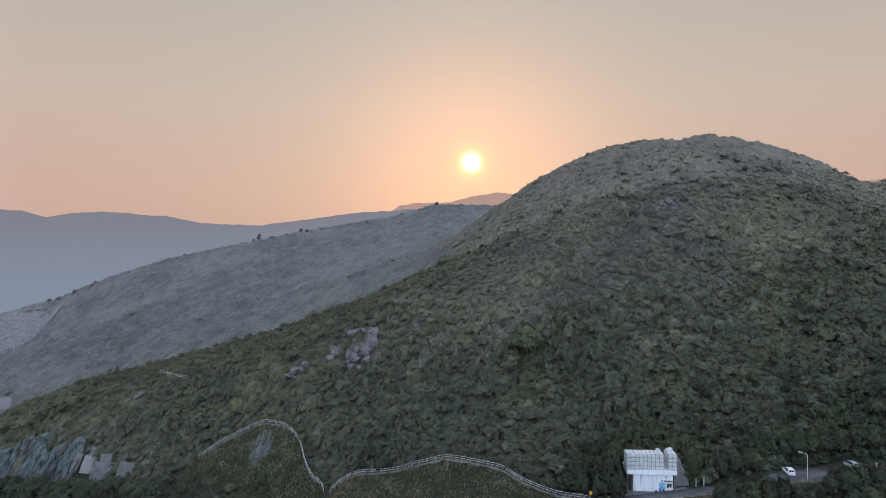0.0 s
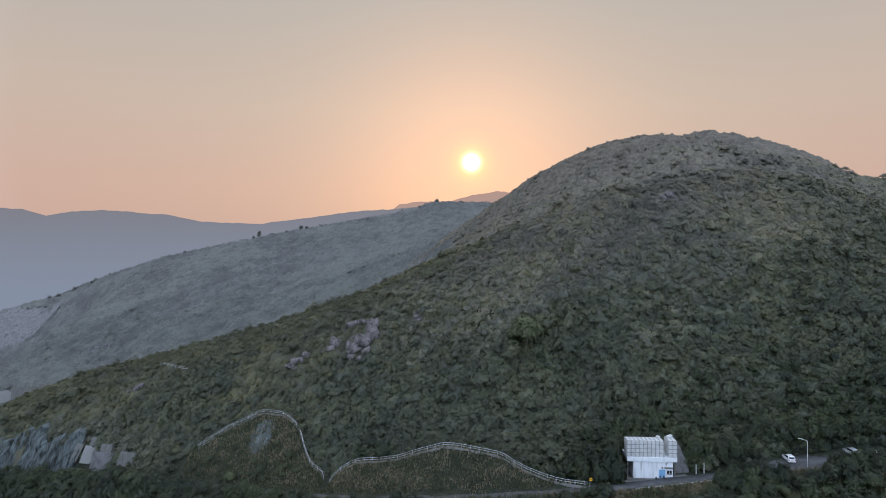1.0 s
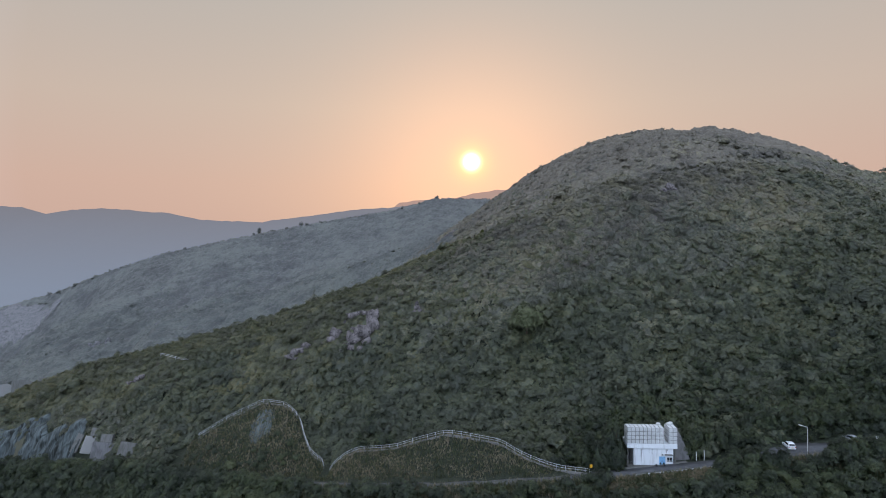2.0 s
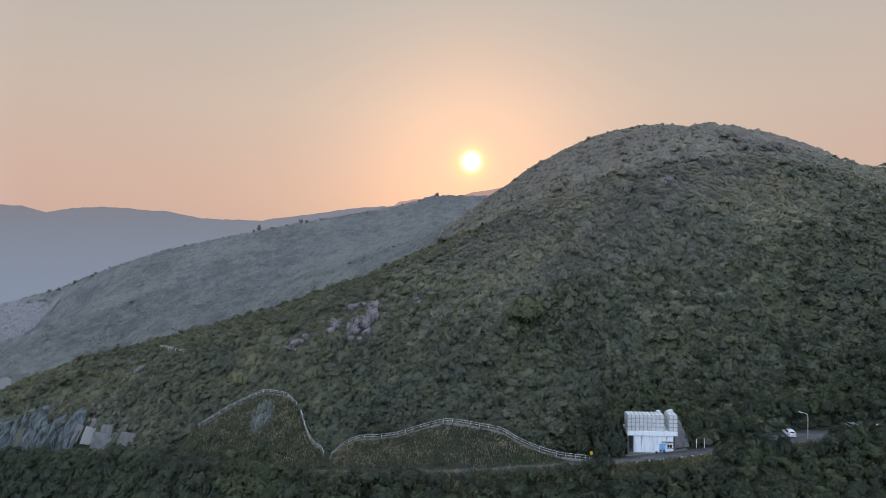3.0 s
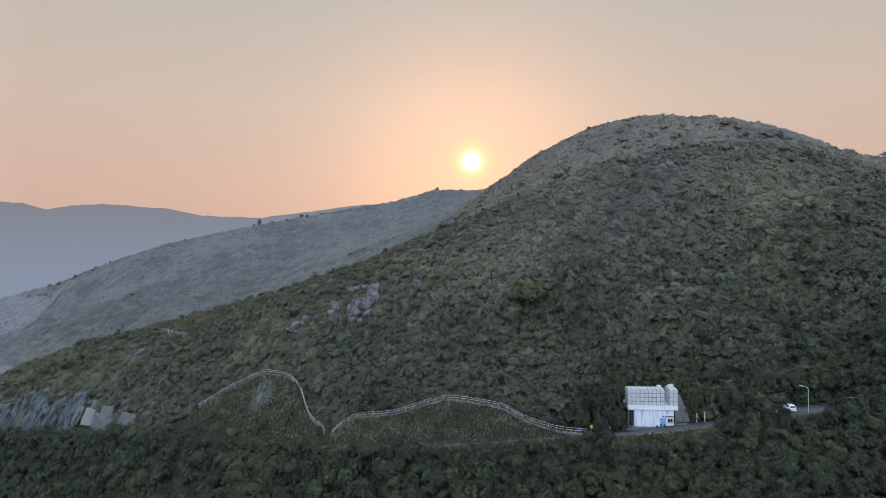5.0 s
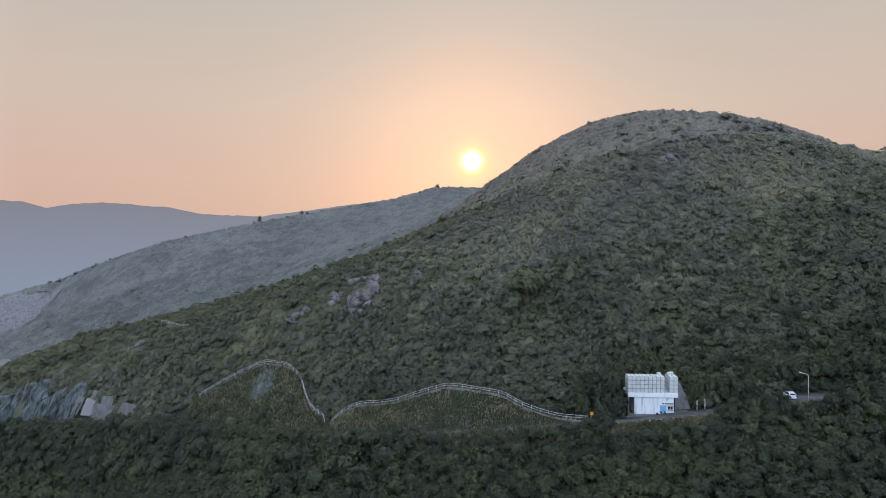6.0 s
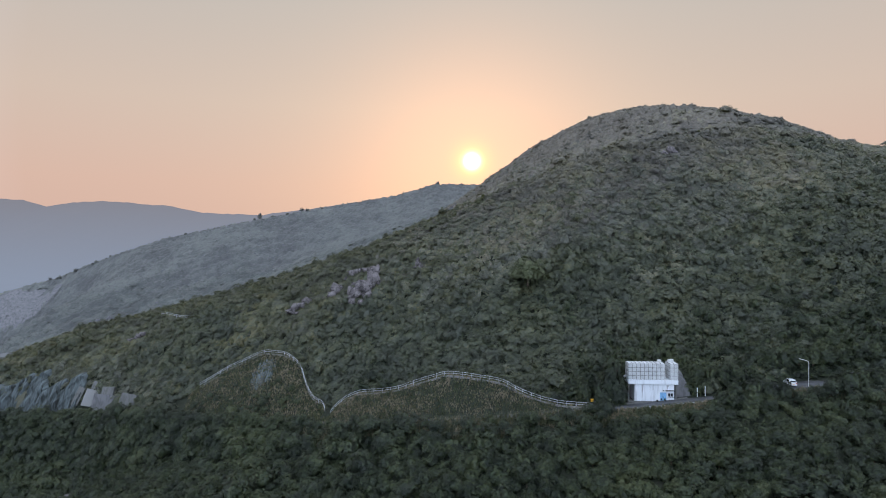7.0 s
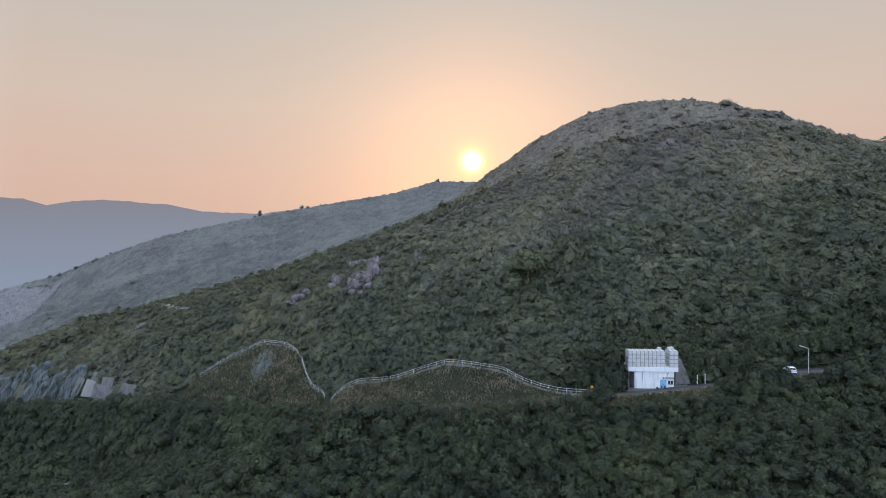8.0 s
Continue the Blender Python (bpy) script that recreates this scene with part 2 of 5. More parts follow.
def land(x, y):
    """Height of the ground."""
    x, y = np.asarray(x, float), np.asarray(y, float)
    near = near_hill(x, y) - np.clip((-205 - x) * 0.9, 0, 80) * np.clip((y - 318) / 50, 0, 1) + 0.9 * wave(x, y, 1, 34) * np.clip((y - 170) / 30, 0, 1)
    mid = ridge(x, y, [-900, -700, -523, -456, -423, -390, -323, -256, -189, -123, -56, -10, 64, 200, 500], [-40, -10, 22, 40, 55, 66, 86, 100, 114, 127, 138, 151, 149, 140, -40], 720, 12, 0.34 + 0.6 * np.clip((-335 - x) / 60, 0, 1), 0.45)
    rear = ridge(x, y, [-60, 60, 150, 215, 232, 262, 303, 350, 420, 520, 700], [-40, 80, 170, 197, 201, 197, 186, 163, 136, 104, -40], 548, 3, 0.42, 0.5)
    spur = ridge(x, y, [-460, -330, -294, -270, -224, -178, -100, 0, 60], [-60, -10, 14, 25, 41, 54, 60, 40, -30], 505, 6, 0.5, 0.5)
    low = -26.0 + 3.0 * wave(x, y, 5, 300)
    out = low
    for other in (near, mid, spur, rear):
        k = 1.5
        m = np.maximum(out, other)
        out = m + k * np.log(np.exp((out - m) / k) + np.exp((other - m) / k)) - 0.0
        out = np.where(np.abs(out - m) < 0.01, m, out)
    # cut slopes between the road and the railing
    rx, ry, rz = ROAD.T
    road_y, road_z = np.interp(x, rx, ry), np.interp(x, rx, rz)
    cut_y, cut_z = np.interp(x, CUT[:, 0], CUT[:, 1]), np.interp(x, CUT[:, 0], CUT[:, 2])
    inner = road_y + 3.2
    f = np.clip((y - inner) / np.maximum(cut_y - inner, 0.5), 0, 1)
    face = road_z + (cut_z - road_z) * (f * 1.12 - 0.12 * f**3)
    behind = np.clip((y - cut_y - 0.8) / 9.0, 0, 1)
    behind = behind * behind * (3 - 2 * behind)
    shaped = np.where(y < cut_y, face, cut_z + (out - cut_z) * behind)
    edge = np.clip((x + 84) / 5, 0, 1) * np.clip((41 - x) / 5, 0, 1)
    zone = edge * np.clip((y - road_y) / 2.0, 0, 1)
    out = out + (shaped - out) * zone
    # the bench of the road
    half = 3.4 + 3.2 * np.exp(-(((x - 96) / 14) ** 4)) + 2.6 * np.exp(-(((x - 52) / 9) ** 4))
    off = np.abs(y - road_y - (half - 3.4) * 0.9)
    bank = np.where(y < road_y, 11.0, 4.0)
    w = np.clip((half + bank - off) / bank, 0, 1)
    w = np.where((y > road_y) & (edge > 0.5), np.clip((3.3 - off) / 0.4, 0, 1), w)
    out = out + (road_z - out) * w * w * (3 - 2 * w)
    return out


def spread(a, b, step):
    return list(np.arange(a, b, step))


def link(name, bm_or_mesh, material, parent=None, label="", smooth=False):
    if isinstance(bm_or_mesh, bmesh.types.BMesh):
        mesh = bpy.data.meshes.new(name)
        bmesh.ops.recalc_face_normals(bm_or_mesh, faces=bm_or_mesh.faces)
        bm_or_mesh.to_mesh(mesh)
        bm_or_mesh.free()
    else:
        mesh = bm_or_mesh
    if material and not mesh.materials:
        mesh.materials.append(material)
    if smooth:
        mesh.shade_smooth()
    ob = new(name, mesh)
    ob.parent = parent
    if label:
        ob["label"] = label
    return ob


def part(name, bm, material, parent, label="", smooth=False):
    return link(name, bm, material, parent, label, smooth)


def thing(name, at, label, category, group="", kind="", turn=0.0):
    ob = new(name)
    ob.matrix_basis = pose(*at, 0, 0, turn)
    return tagged(ob, label, category, group, kind)


def mesh_arrays(name, v, f, normals=None):
    """A mesh from arrays of corners and of triangles or quads, if wanted with normals of its own."""
    mesh = bpy.data.meshes.new(name)
    n = f.shape[1]
    mesh.vertices.add(len(v))
    mesh.vertices.foreach_set("co", np.asarray(v, np.float32).ravel())
    mesh.loops.add(f.size)
    mesh.loops.foreach_set("vertex_index", f.astype(np.int32).ravel())
    mesh.polygons.add(len(f))
    mesh.polygons.foreach_set("loop_start", np.arange(len(f), dtype=np.int32) * n)
    mesh.update(calc_edges=True)
    if normals is not None:
        mesh.attributes.new("custom_normal", "FLOAT_VECTOR", "POINT").data.foreach_set("vector", np.asarray(normals, np.float32).ravel())
    return mesh


def build_ground():
    xs = spread(-4000, -1500, 250) + spread(-1500, -700, 50) + spread(-700, -220, 8) + spread(-220, 220, 2) + spread(220, 500, 8) + spread(500, 1500, 50) + spread(1500, 4001, 250)
    ys = spread(-4000, -200, 200) + spread(-200, 80, 10) + spread(80, 280, 2) + spread(280, 800, 6) + spread(800, 1200, 40) + spread(1200, 4401, 200)
    gx, gy = np.meshgrid(xs, ys)
    v = np.stack([gx, gy, land(gx, gy)], -1).reshape(-1, 3)
    w, h = len(xs), len(ys)
    i = (np.arange(h - 1)[:, None] * w + np.arange(w - 1)[None, :]).ravel()
    f = np.stack([i, i + 1, i + w + 1, i + w], 1)
    mesh = mesh_arrays("ground", v, f)
    for m in (SOIL, HAZED_TURF, HAZED_FAR_TURF):
        mesh.materials.append(m)
    c = v[f].mean(1)
    # higher and farther faces get the ground colours with haze painted in
    edge = c[:, 1] + 25 * wave(c[:, 0], c[:, 1], 15, 60)
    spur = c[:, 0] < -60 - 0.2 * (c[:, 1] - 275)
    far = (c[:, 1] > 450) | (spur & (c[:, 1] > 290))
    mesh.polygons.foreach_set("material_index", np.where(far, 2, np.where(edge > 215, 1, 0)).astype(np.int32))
    ob = link("ground", mesh, None, smooth=True)
    tagged(ob, "dark overgrown soil of steep wooded hillsides", "ground", kind="structure")


build_ground()


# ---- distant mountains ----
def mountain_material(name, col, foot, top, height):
    """A range so far off that only its airlight is seen, painted on as emission."""
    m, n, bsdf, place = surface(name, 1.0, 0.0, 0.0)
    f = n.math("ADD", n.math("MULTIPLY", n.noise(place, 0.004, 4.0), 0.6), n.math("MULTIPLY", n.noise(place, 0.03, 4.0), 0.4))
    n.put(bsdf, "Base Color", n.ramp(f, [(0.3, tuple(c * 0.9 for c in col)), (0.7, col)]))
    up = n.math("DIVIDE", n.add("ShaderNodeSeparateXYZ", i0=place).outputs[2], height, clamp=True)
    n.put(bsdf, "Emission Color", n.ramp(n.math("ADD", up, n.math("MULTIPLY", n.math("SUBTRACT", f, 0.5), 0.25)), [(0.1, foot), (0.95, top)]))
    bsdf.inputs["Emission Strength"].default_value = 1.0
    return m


def build_mountain(name, xs, zs, yc, front, seed, material, label):
    """A distant range: its crest profile over x, with folded flanks down to the plain."""
    gx = np.linspace(xs[0], xs[-1], 260)
    steps = np.concatenate([np.linspace(-1, 0, 26) ** 3 * 0 + np.linspace(-1, 0, 26), np.linspace(0.06, 1, 10)])
    crest = np.interp(gx, xs, zs) + 1.6 * wave(gx, 0 * gx, seed, 60) + 0.8 * wave(gx, 0 * gx, seed + 1, 17)
    rows = []
    for s in steps:
        y = yc + s * front
        fall = abs(s) ** 1.15
        z = crest * (1 - fall) - 45 * fall + 14 * wave(gx, y + 0 * gx, seed + 2, 240) * min(1.0, 3 * abs(s)) * (1 - fall)
        rows.append(np.stack([gx, y + 0 * gx, z], -1))
    v = np.array(rows)
    h, w = v.shape[:2]
    i = (np.arange(h - 1)[:, None] * w + np.arange(w - 1)[None, :]).ravel()
    ob = link(name, mesh_arrays(name, v.reshape(-1, 3), np.stack([i, i + 1, i + w + 1, i + w], 1)), material, smooth=True)
    tagged(ob, label, "mountain", kind="structure")


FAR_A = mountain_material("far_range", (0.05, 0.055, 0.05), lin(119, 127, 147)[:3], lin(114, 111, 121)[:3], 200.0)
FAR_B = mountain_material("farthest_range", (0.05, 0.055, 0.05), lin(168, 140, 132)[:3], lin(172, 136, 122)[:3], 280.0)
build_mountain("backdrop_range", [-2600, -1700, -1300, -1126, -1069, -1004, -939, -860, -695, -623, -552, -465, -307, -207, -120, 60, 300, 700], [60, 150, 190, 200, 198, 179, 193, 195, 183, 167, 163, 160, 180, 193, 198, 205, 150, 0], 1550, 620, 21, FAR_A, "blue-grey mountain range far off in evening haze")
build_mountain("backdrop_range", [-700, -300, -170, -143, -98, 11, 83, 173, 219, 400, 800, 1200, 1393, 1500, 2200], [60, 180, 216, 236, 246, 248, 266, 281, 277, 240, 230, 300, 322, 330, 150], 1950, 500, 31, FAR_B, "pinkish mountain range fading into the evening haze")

# ---- more materials ----
WHITE_WALL = streaked("white_render", (0.74, 0.78, 0.82), (0.26, 0.26, 0.26), 0.6)
TANK = plain("tank_panel", (0.52, 0.535, 0.54), 0.5, spread=0.10, scale=0.9)
TANK_JOINT = plain("tank_flange", (0.16, 0.16, 0.155), 0.6)
CONCRETE = streaked("weathered_concrete", (0.145, 0.145, 0.14), (0.07, 0.07, 0.06), 0.7, 0.75, 1.0, 0.44, 0.66)
DARK_CONCRETE = streaked("sprayed_concrete", (0.16, 0.16, 0.165), (0.05, 0.05, 0.05), 0.6, 0.85, 0.8, 0.45, 0.65)
PALE_CONCRETE = streaked("pale_concrete", (0.235, 0.235, 0.23), (0.22, 0.21, 0.20), 0.5)
KERB = streaked("bleached_kerb", (0.36, 0.37, 0.38), (0.20, 0.20, 0.19), 0.6)
STAIN = streaked("damp_render", (0.50, 0.53, 0.55), (0.22, 0.22, 0.22), 0.8, 0.8, 2.0, 0.36, 0.6)
DARK = plain("shade_and_louvre_dark", (0.03, 0.05, 0.05), 0.8)
BLUE = plain("blue_door_paint", (0.22, 0.45, 0.72), 0.45, spread=0.08)
GLASS = plain("dark_glass", (0.02, 0.025, 0.03), 0.08, spread=0.02, spec=0.6, grain=0.0)
STEEL = plain("galvanised_steel", (0.55, 0.57, 0.60), 0.45, 0.5, spread=0.08)
LAMP_STEEL = plain("lamp_steel", (0.62, 0.62, 0.60), 0.5, 0.2, spread=0.06)
YELLOW = plain("yellow_sign_paint", (0.75, 0.42, 0.03), 0.5, spread=0.06)
BLACK = plain("black_plastic", (0.02, 0.02, 0.02), 0.6)
WHITE = plain("white_paint", (0.76, 0.78, 0.80), 0.35, spread=0.03, scale=0.8, grain=0.03)
CAR_WHITE = plain("white_car_paint", (0.72, 0.75, 0.79), 0.22, spread=0.02, spec=0.55, grain=0.0)
CAR_GREY = plain("silver_car_paint", (0.35, 0.37, 0.40), 0.25, spread=0.02, spec=0.55, grain=0.0)
RED_LIGHT = plain("red_lens", (0.35, 0.02, 0.02), 0.2, spread=0.02)
ASPHALT = plain("asphalt", (0.085, 0.088, 0.095), 0.9, spread=0.2, scale=0.5, grain=0.4)


def rock_material(name, dark, light, joint=0.35):
    m, n, bsdf, place = surface(name, 0.92)
    f = n.math("ADD", n.math("MULTIPLY", n.noise(place, 0.35, 6.0, 0.65), 0.6), n.math("MULTIPLY", n.noise(place, 2.6, 5.0, 0.7), 0.4))
    col = n.ramp(f, [(0.36, dark), (0.50, tuple((a + b) / 2 for a, b in zip(dark, light))), (0.66, light)])
    cell = n.add("ShaderNodeTexVoronoi", Vector=n.vec("MULTIPLY", n.vec("ADD", place, n.vec("MULTIPLY", n.add("ShaderNodeTexNoise", Vector=place, Scale=0.5).outputs[1], (2.2, 2.2, 2.2))), (1.0, 0.6, 0.35)), Scale=joint)
    cell.feature = "DISTANCE_TO_EDGE"
    crack = n.ramp(cell.outputs[0], [(0.0, (0, 0, 0)), (0.035, (1, 1, 1))])
    n.put(bsdf, "Base Color", n.mix(crack, tuple(c * 0.45 for c in dark) + (1,), col))
    bump(n, bsdf, n.noise(place, 1.6, 7.0, 0.7), 0.9, 0.5)
    return m


ROCK = rock_material("grey_granite", (0.045, 0.040, 0.041), (0.27, 0.243, 0.243), 0.5)
FACE = streaked("netted_shotcrete", (0.118, 0.142, 0.146), (0.030, 0.033, 0.030), 0.9, 0.9, 1.3, 0.42, 0.62, (1.5, 0.1, 0.12))
CLIFF = rock_material("pale_cliff_rock", (0.095, 0.098, 0.103), (0.235, 0.228, 0.235), 0.3)


def box(bm, x0, x1, y0, y1, z0, z1, round_by=0.0):
    made = bmesh.ops.create_cube(bm, size=1.0, matrix=Matrix.LocRotScale(((x0 + x1) / 2, (y0 + y1) / 2, (z0 + z1) / 2), None, (abs(x1 - x0), abs(y1 - y0), abs(z1 - z0))))
    if round_by:
        edges = {e for v in made["verts"] for e in v.link_edges}
        bmesh.ops.bevel(bm, geom=list(edges), offset=round_by, segments=2, affect="EDGES", profile=0.6)


def a_box(x0, x1, y0, y1, z0, z1, round_by=0.02):
    bm = bmesh.new()
    box(bm, x0, x1, y0, y1, z0, z1, round_by)
    return bm


def tube(points, radius, sides=6):
    """A bent pipe through points."""
    bm = bmesh.new()
    rings = []
    pts = [Vector(p) for p in points]
    for i, p in enumerate(pts):
        d = (pts[min(i + 1, len(pts) - 1)] - pts[max(i - 1, 0)]).normalized()
        side = d.cross(Vector((0, 0, 1)) if abs(d.z) < 0.95 else Vector((1, 0, 0))).normalized()
        up = side.cross(d)
        rings.append([bm.verts.new(p + radius * (math.cos(k * 2 * math.pi / sides) * side + math.sin(k * 2 * math.pi / sides) * up)) for k in range(sides)])
    for a, b in zip(rings, rings[1:]):
        for k in range(sides):
            bm.faces.new((a[k], a[(k + 1) % sides], b[(k + 1) % sides], b[k]))
    bm.faces.new(rings[0]), bm.faces.new(rings[-1])
    return bm


# ---- road ----
def build_road():
    def ribbon(a, b, x0, x1, lift, step=2.0):
        xs = np.arange(x0, x1 + 0.1, step)
        y, z = np.interp(xs, ROAD[:, 0], ROAD[:, 1]), np.interp(xs, ROAD[:, 0], ROAD[:, 2])
        v = np.concatenate([np.stack([xs, y + a, z + lift], -1), np.stack([xs, y + b, z + lift], -1), np.stack([xs, y + b, z - 0.4], -1), np.stack([xs, y + a, z - 0.4], -1)])
        n = len(xs)
        i = np.arange(n - 1)
        f = np.concatenate([np.stack([i + p * n, i + 1 + p * n, i + 1 + q * n, i + q * n], 1) for p, q in ((0, 1), (1, 2), (3, 0))])
        return mesh_arrays("strip", v, f)

    road = link("road", ribbon(-2.5, 2.5, -230, 230, 0.07), ASPHALT)
    tagged(road, "narrow grey asphalt road on a bench of the hillside", "road", kind="structure")
    lot = link("parking_bay", ribbon(2.5, 9.5, 80, 114, 0.066), ASPHALT)
    tagged(lot, "grey asphalt parking bay beside the road", "pavement", kind="structure")
    apron = link("apron", ribbon(2.5, 4.0, 45, 62, 0.074), CONCRETE)
    tagged(apron, "stained concrete apron in front of the pump house", "pavement", kind="structure")
    kerb = link("kerb", ribbon(-2.9, -2.5, 46, 74, 0.5), KERB)
    tagged(kerb, "pale concrete kerb along the outer edge of the road", "kerb", kind="structure")


build_road()


# ---- pump house with sectional water tanks ----
def build_pump_house():
    base = 39.3
    house = thing("pump_house", (52.2, 152.6, base), "white rendered pump house with a flat slab roof, streaked by rain", "building", turn=-4)
    # walls with the openings left free; the front is at y = 0
    bm = bmesh.new()
    for x0, x1, z0, z1 in [(-4.5, 1.75, -1.0, 4.3), (1.75, 3.35, 2.25, 4.3), (3.35, 3.75, -1.0, 4.3), (3.75, 4.95, -1.0, 1.15), (3.75, 4.95, 2.05, 4.3), (4.95, 5.2, -1.0, 4.3)]:
        box(bm, x0, x1, 0, 0.25, z0, z1)
    part("front_wall", bm, WHITE_WALL, house)
    for x in (-4.5, 4.95):
        part("side_wall", a_box(x, x + 0.25, 0.25, 5.2, -1.0, 4.3, 0), WHITE_WALL, house)
    part("rear_wall", a_box(-4.25, 4.95, 4.95, 5.2, -1.0, 4.3, 0), WHITE_WALL, house)
    part("roof_slab", a_box(-6.1, 6.15, -0.35, 6.0, 4.3, 5.4, 0.05), WHITE_WALL, house)
    for x, y in ((-5.9, 0.1), (-5.9, 5.2), (5.75, 5.2), (5.75, 0.1)):
        part("column", a_box(x - 0.18, x + 0.18, y, y + 0.36, -1.2, 4.3, 0.03), CONCRETE, house, "grey concrete column")
    for k in range(2):
        door = part("door", a_box(1.77 + 0.79 * k, 2.54 + 0.79 * k, 0.08, 0.14, 0.02, 2.23, 0.01), BLUE, house, "light blue steel door leaf")
        part("handle", a_box(2.40 + 0.22 * k, 2.46 + 0.22 * k, 0.02, 0.08, 1.0, 1.2, 0.01), BLACK, door)
        part("louvre", a_box(1.95 + 0.79 * k, 2.36 + 0.79 * k, 0.055, 0.08, 0.25, 0.75, 0.005), DARK, door)
    window = part("window", a_box(3.75, 4.95, 0.10, 0.16, 1.15, 1.22, 0.01), WHITE, house, "dark two-pane window in a white frame")
    part("window_frame", a_box(4.31, 4.39, 0.08, 0.16, 1.22, 2.05, 0.01), WHITE, window)
    for k in range(2):
        part("pane", a_box(3.77 + 0.62 * k, 4.31 + 0.62 * k, 0.12, 0.14, 1.22, 2.04, 0.004), GLASS, window)
    part("window_sill", a_box(3.65, 5.05, -0.12, 0.05, 1.05, 1.15, 0.015), CONCRETE, house)
    part("canopy", a_box(3.0, 5.0, -0.7, 0.0, 2.75, 2.86, 0.02), CONCRETE, house, "small grey concrete canopy over the door")
    part("wall_lamp", a_box(2.4, 2.75, -0.25, 0.0, 2.62, 2.85, 0.03), BLACK, house)
    for x in (-2.4, -0.7, 0.1):
        part("downpipe", tube([(x, -0.06, 4.3), (x, -0.06, 3.1)], 0.05), STEEL, house, "short rusty drain spout")
    for x, wide, z in ((-2.55, 0.34, 0.6), (-0.7, 0.12, 2.4), (0.1, 0.12, 2.6), (3.6, 0.5, 2.95)):
        bm = bmesh.new()
        v = [bm.verts.new(p) for p in ((x - wide / 2, -0.004, 4.05), (x + wide / 2 + 0.35 * wide, -0.004, 4.1), (x + 0.2 * wide, -0.004, 2.0 + 0.5 * z), (x - 0.1 * wide, -0.004, z), (x - 0.4 * wide, -0.004, 1.8 + 0.5 * z))]
        bm.faces.new(v)
        part("stain", bm, STAIN, house, "dark grey run of damp on the wall")
    part("floor_slab", a_box(-6.1, 6.15, -0.4, 5.6, -1.0, 0.03, 0.02), CONCRETE, house)
    # a solid block in near-black colour stands in for the recess's shade
    part("recess_shade", a_box(5.2, 5.55, 0.9, 5.2, -1.0, 4.3, 0), DARK, house, "recess beside the wall, its shade painted as a dark block")

    # tanks of moulded square panels on the roof
    panel = bmesh.new()
    ring = []
    for inset, y in ((0.055, 0.0), (0.12, -0.07), (0.30, -0.05), (0.42, -0.10)):
        ring.append([panel.verts.new((sx * (0.5 - inset), y, sz * (0.5 - inset))) for sx, sz in ((-1, -1), (1, -1), (1, 1), (-1, 1))])
    for a, b in zip(ring, ring[1:]):
        for k in range(4):
            panel.faces.new((a[k], a[(k + 1) % 4], b[(k + 1) % 4], b[k]))
    panel.faces.new(ring[-1])
    bmesh.ops.recalc_face_normals(panel, faces=panel.faces)
    tile = bpy.data.meshes.new("panel")
    panel.to_mesh(tile), panel.free()
    tile.materials.append(TANK)

    def tank(x0, y0, nx, ny, nz, label, hatches):
        m = house.matrix_basis @ pose(x0, y0, 5.4)
        t = new("water_tank")
        t.matrix_basis = m
        tagged(t, label, "water tank", "water tanks on the pump house")
        body = part("body", a_box(0, nx, 0, ny, 0.02, nz, 0), TANK_JOINT, t, "grey bolted flanges between the panels")
        for i in range(nx):
            for k in range(nz):
                p = link("panel", tile, TANK, body)
                p.matrix_basis = pose(i + 0.5, -0.004, k + 0.5)
            for k in range(ny):
                p = link("panel", tile, TANK, body)
                p.matrix_basis = pose(i + 0.5, k + 0.5, nz + 0.004, -90)
        for j in range(ny):
            for k in range(nz):
                p = link("panel", tile, TANK, body)
                p.matrix_basis = pose(-0.004, j + 0.5, k + 0.5, 0, 0, -90)
                p = link("panel", tile, TANK, body)
                p.matrix_basis = pose(nx + 0.004, j + 0.5, k + 0.5, 0, 0, 90)
        for x, y in hatches:
            bm = bmesh.new()
            bmesh.ops.create_cone(bm, segments=20, radius1=0.55, radius2=0.5, depth=0.5, cap_ends=True, matrix=pose(x, y, nz + 0.27))
            hatch = part("hatch", bm, TANK, t, "round pale manhole cover on the tank")
            bm = bmesh.new()
            bmesh.ops.create_cone(bm, segments=20, radius1=0.6, radius2=0.35, depth=0.16, cap_ends=True, matrix=pose(x, y, nz + 0.6))
            part("lid", bm, TANK, hatch)
        for k in range(nx + 1):
            part("roof_rib", a_box(k - 0.035, k + 0.035, 0.1, ny - 0.1, nz, nz + 0.1, 0), TANK_JOINT, t)
        if nx > 4:
            for x in (0.4, 0.8):
                part("ladder_rail", tube([(x, -0.22, 0.1), (x, -0.22, nz + 0.5)], 0.025), STEEL, t)

    tank(-6.1, -0.1, 9, 3, 4, "large pale grey sectional panel water tank with square pressed panels", [(8.2, 2.3)])
    tank(4.15, -0.1, 2, 4, 4, "narrow pale grey sectional panel water tank beside a dark gap", [(0.6, 2.6), (1.3, 3.3)])

    # cut bank of sprayed concrete behind
    bm = bmesh.new()
    v = [bm.verts.new(p) for p in ((6.4, 1.5, -1.2), (10.4, 1.6, -1.0), (9.4, 3.0, 3.6), (8.6, 5.6, 6.4), (6.6, 5.2, 7.4), (11.6, 7.5, -1), (6.4, 9, -1.2), (6.8, 8.5, 8.0))]
    bmesh.ops.convex_hull(bm, input=v)
    bank = link("concrete_bank", bm, DARK_CONCRETE)
    bank.matrix_basis = house.matrix_basis.copy()
    tagged(bank, "sloping grey sprayed-concrete bank beside the pump house", "retaining wall")
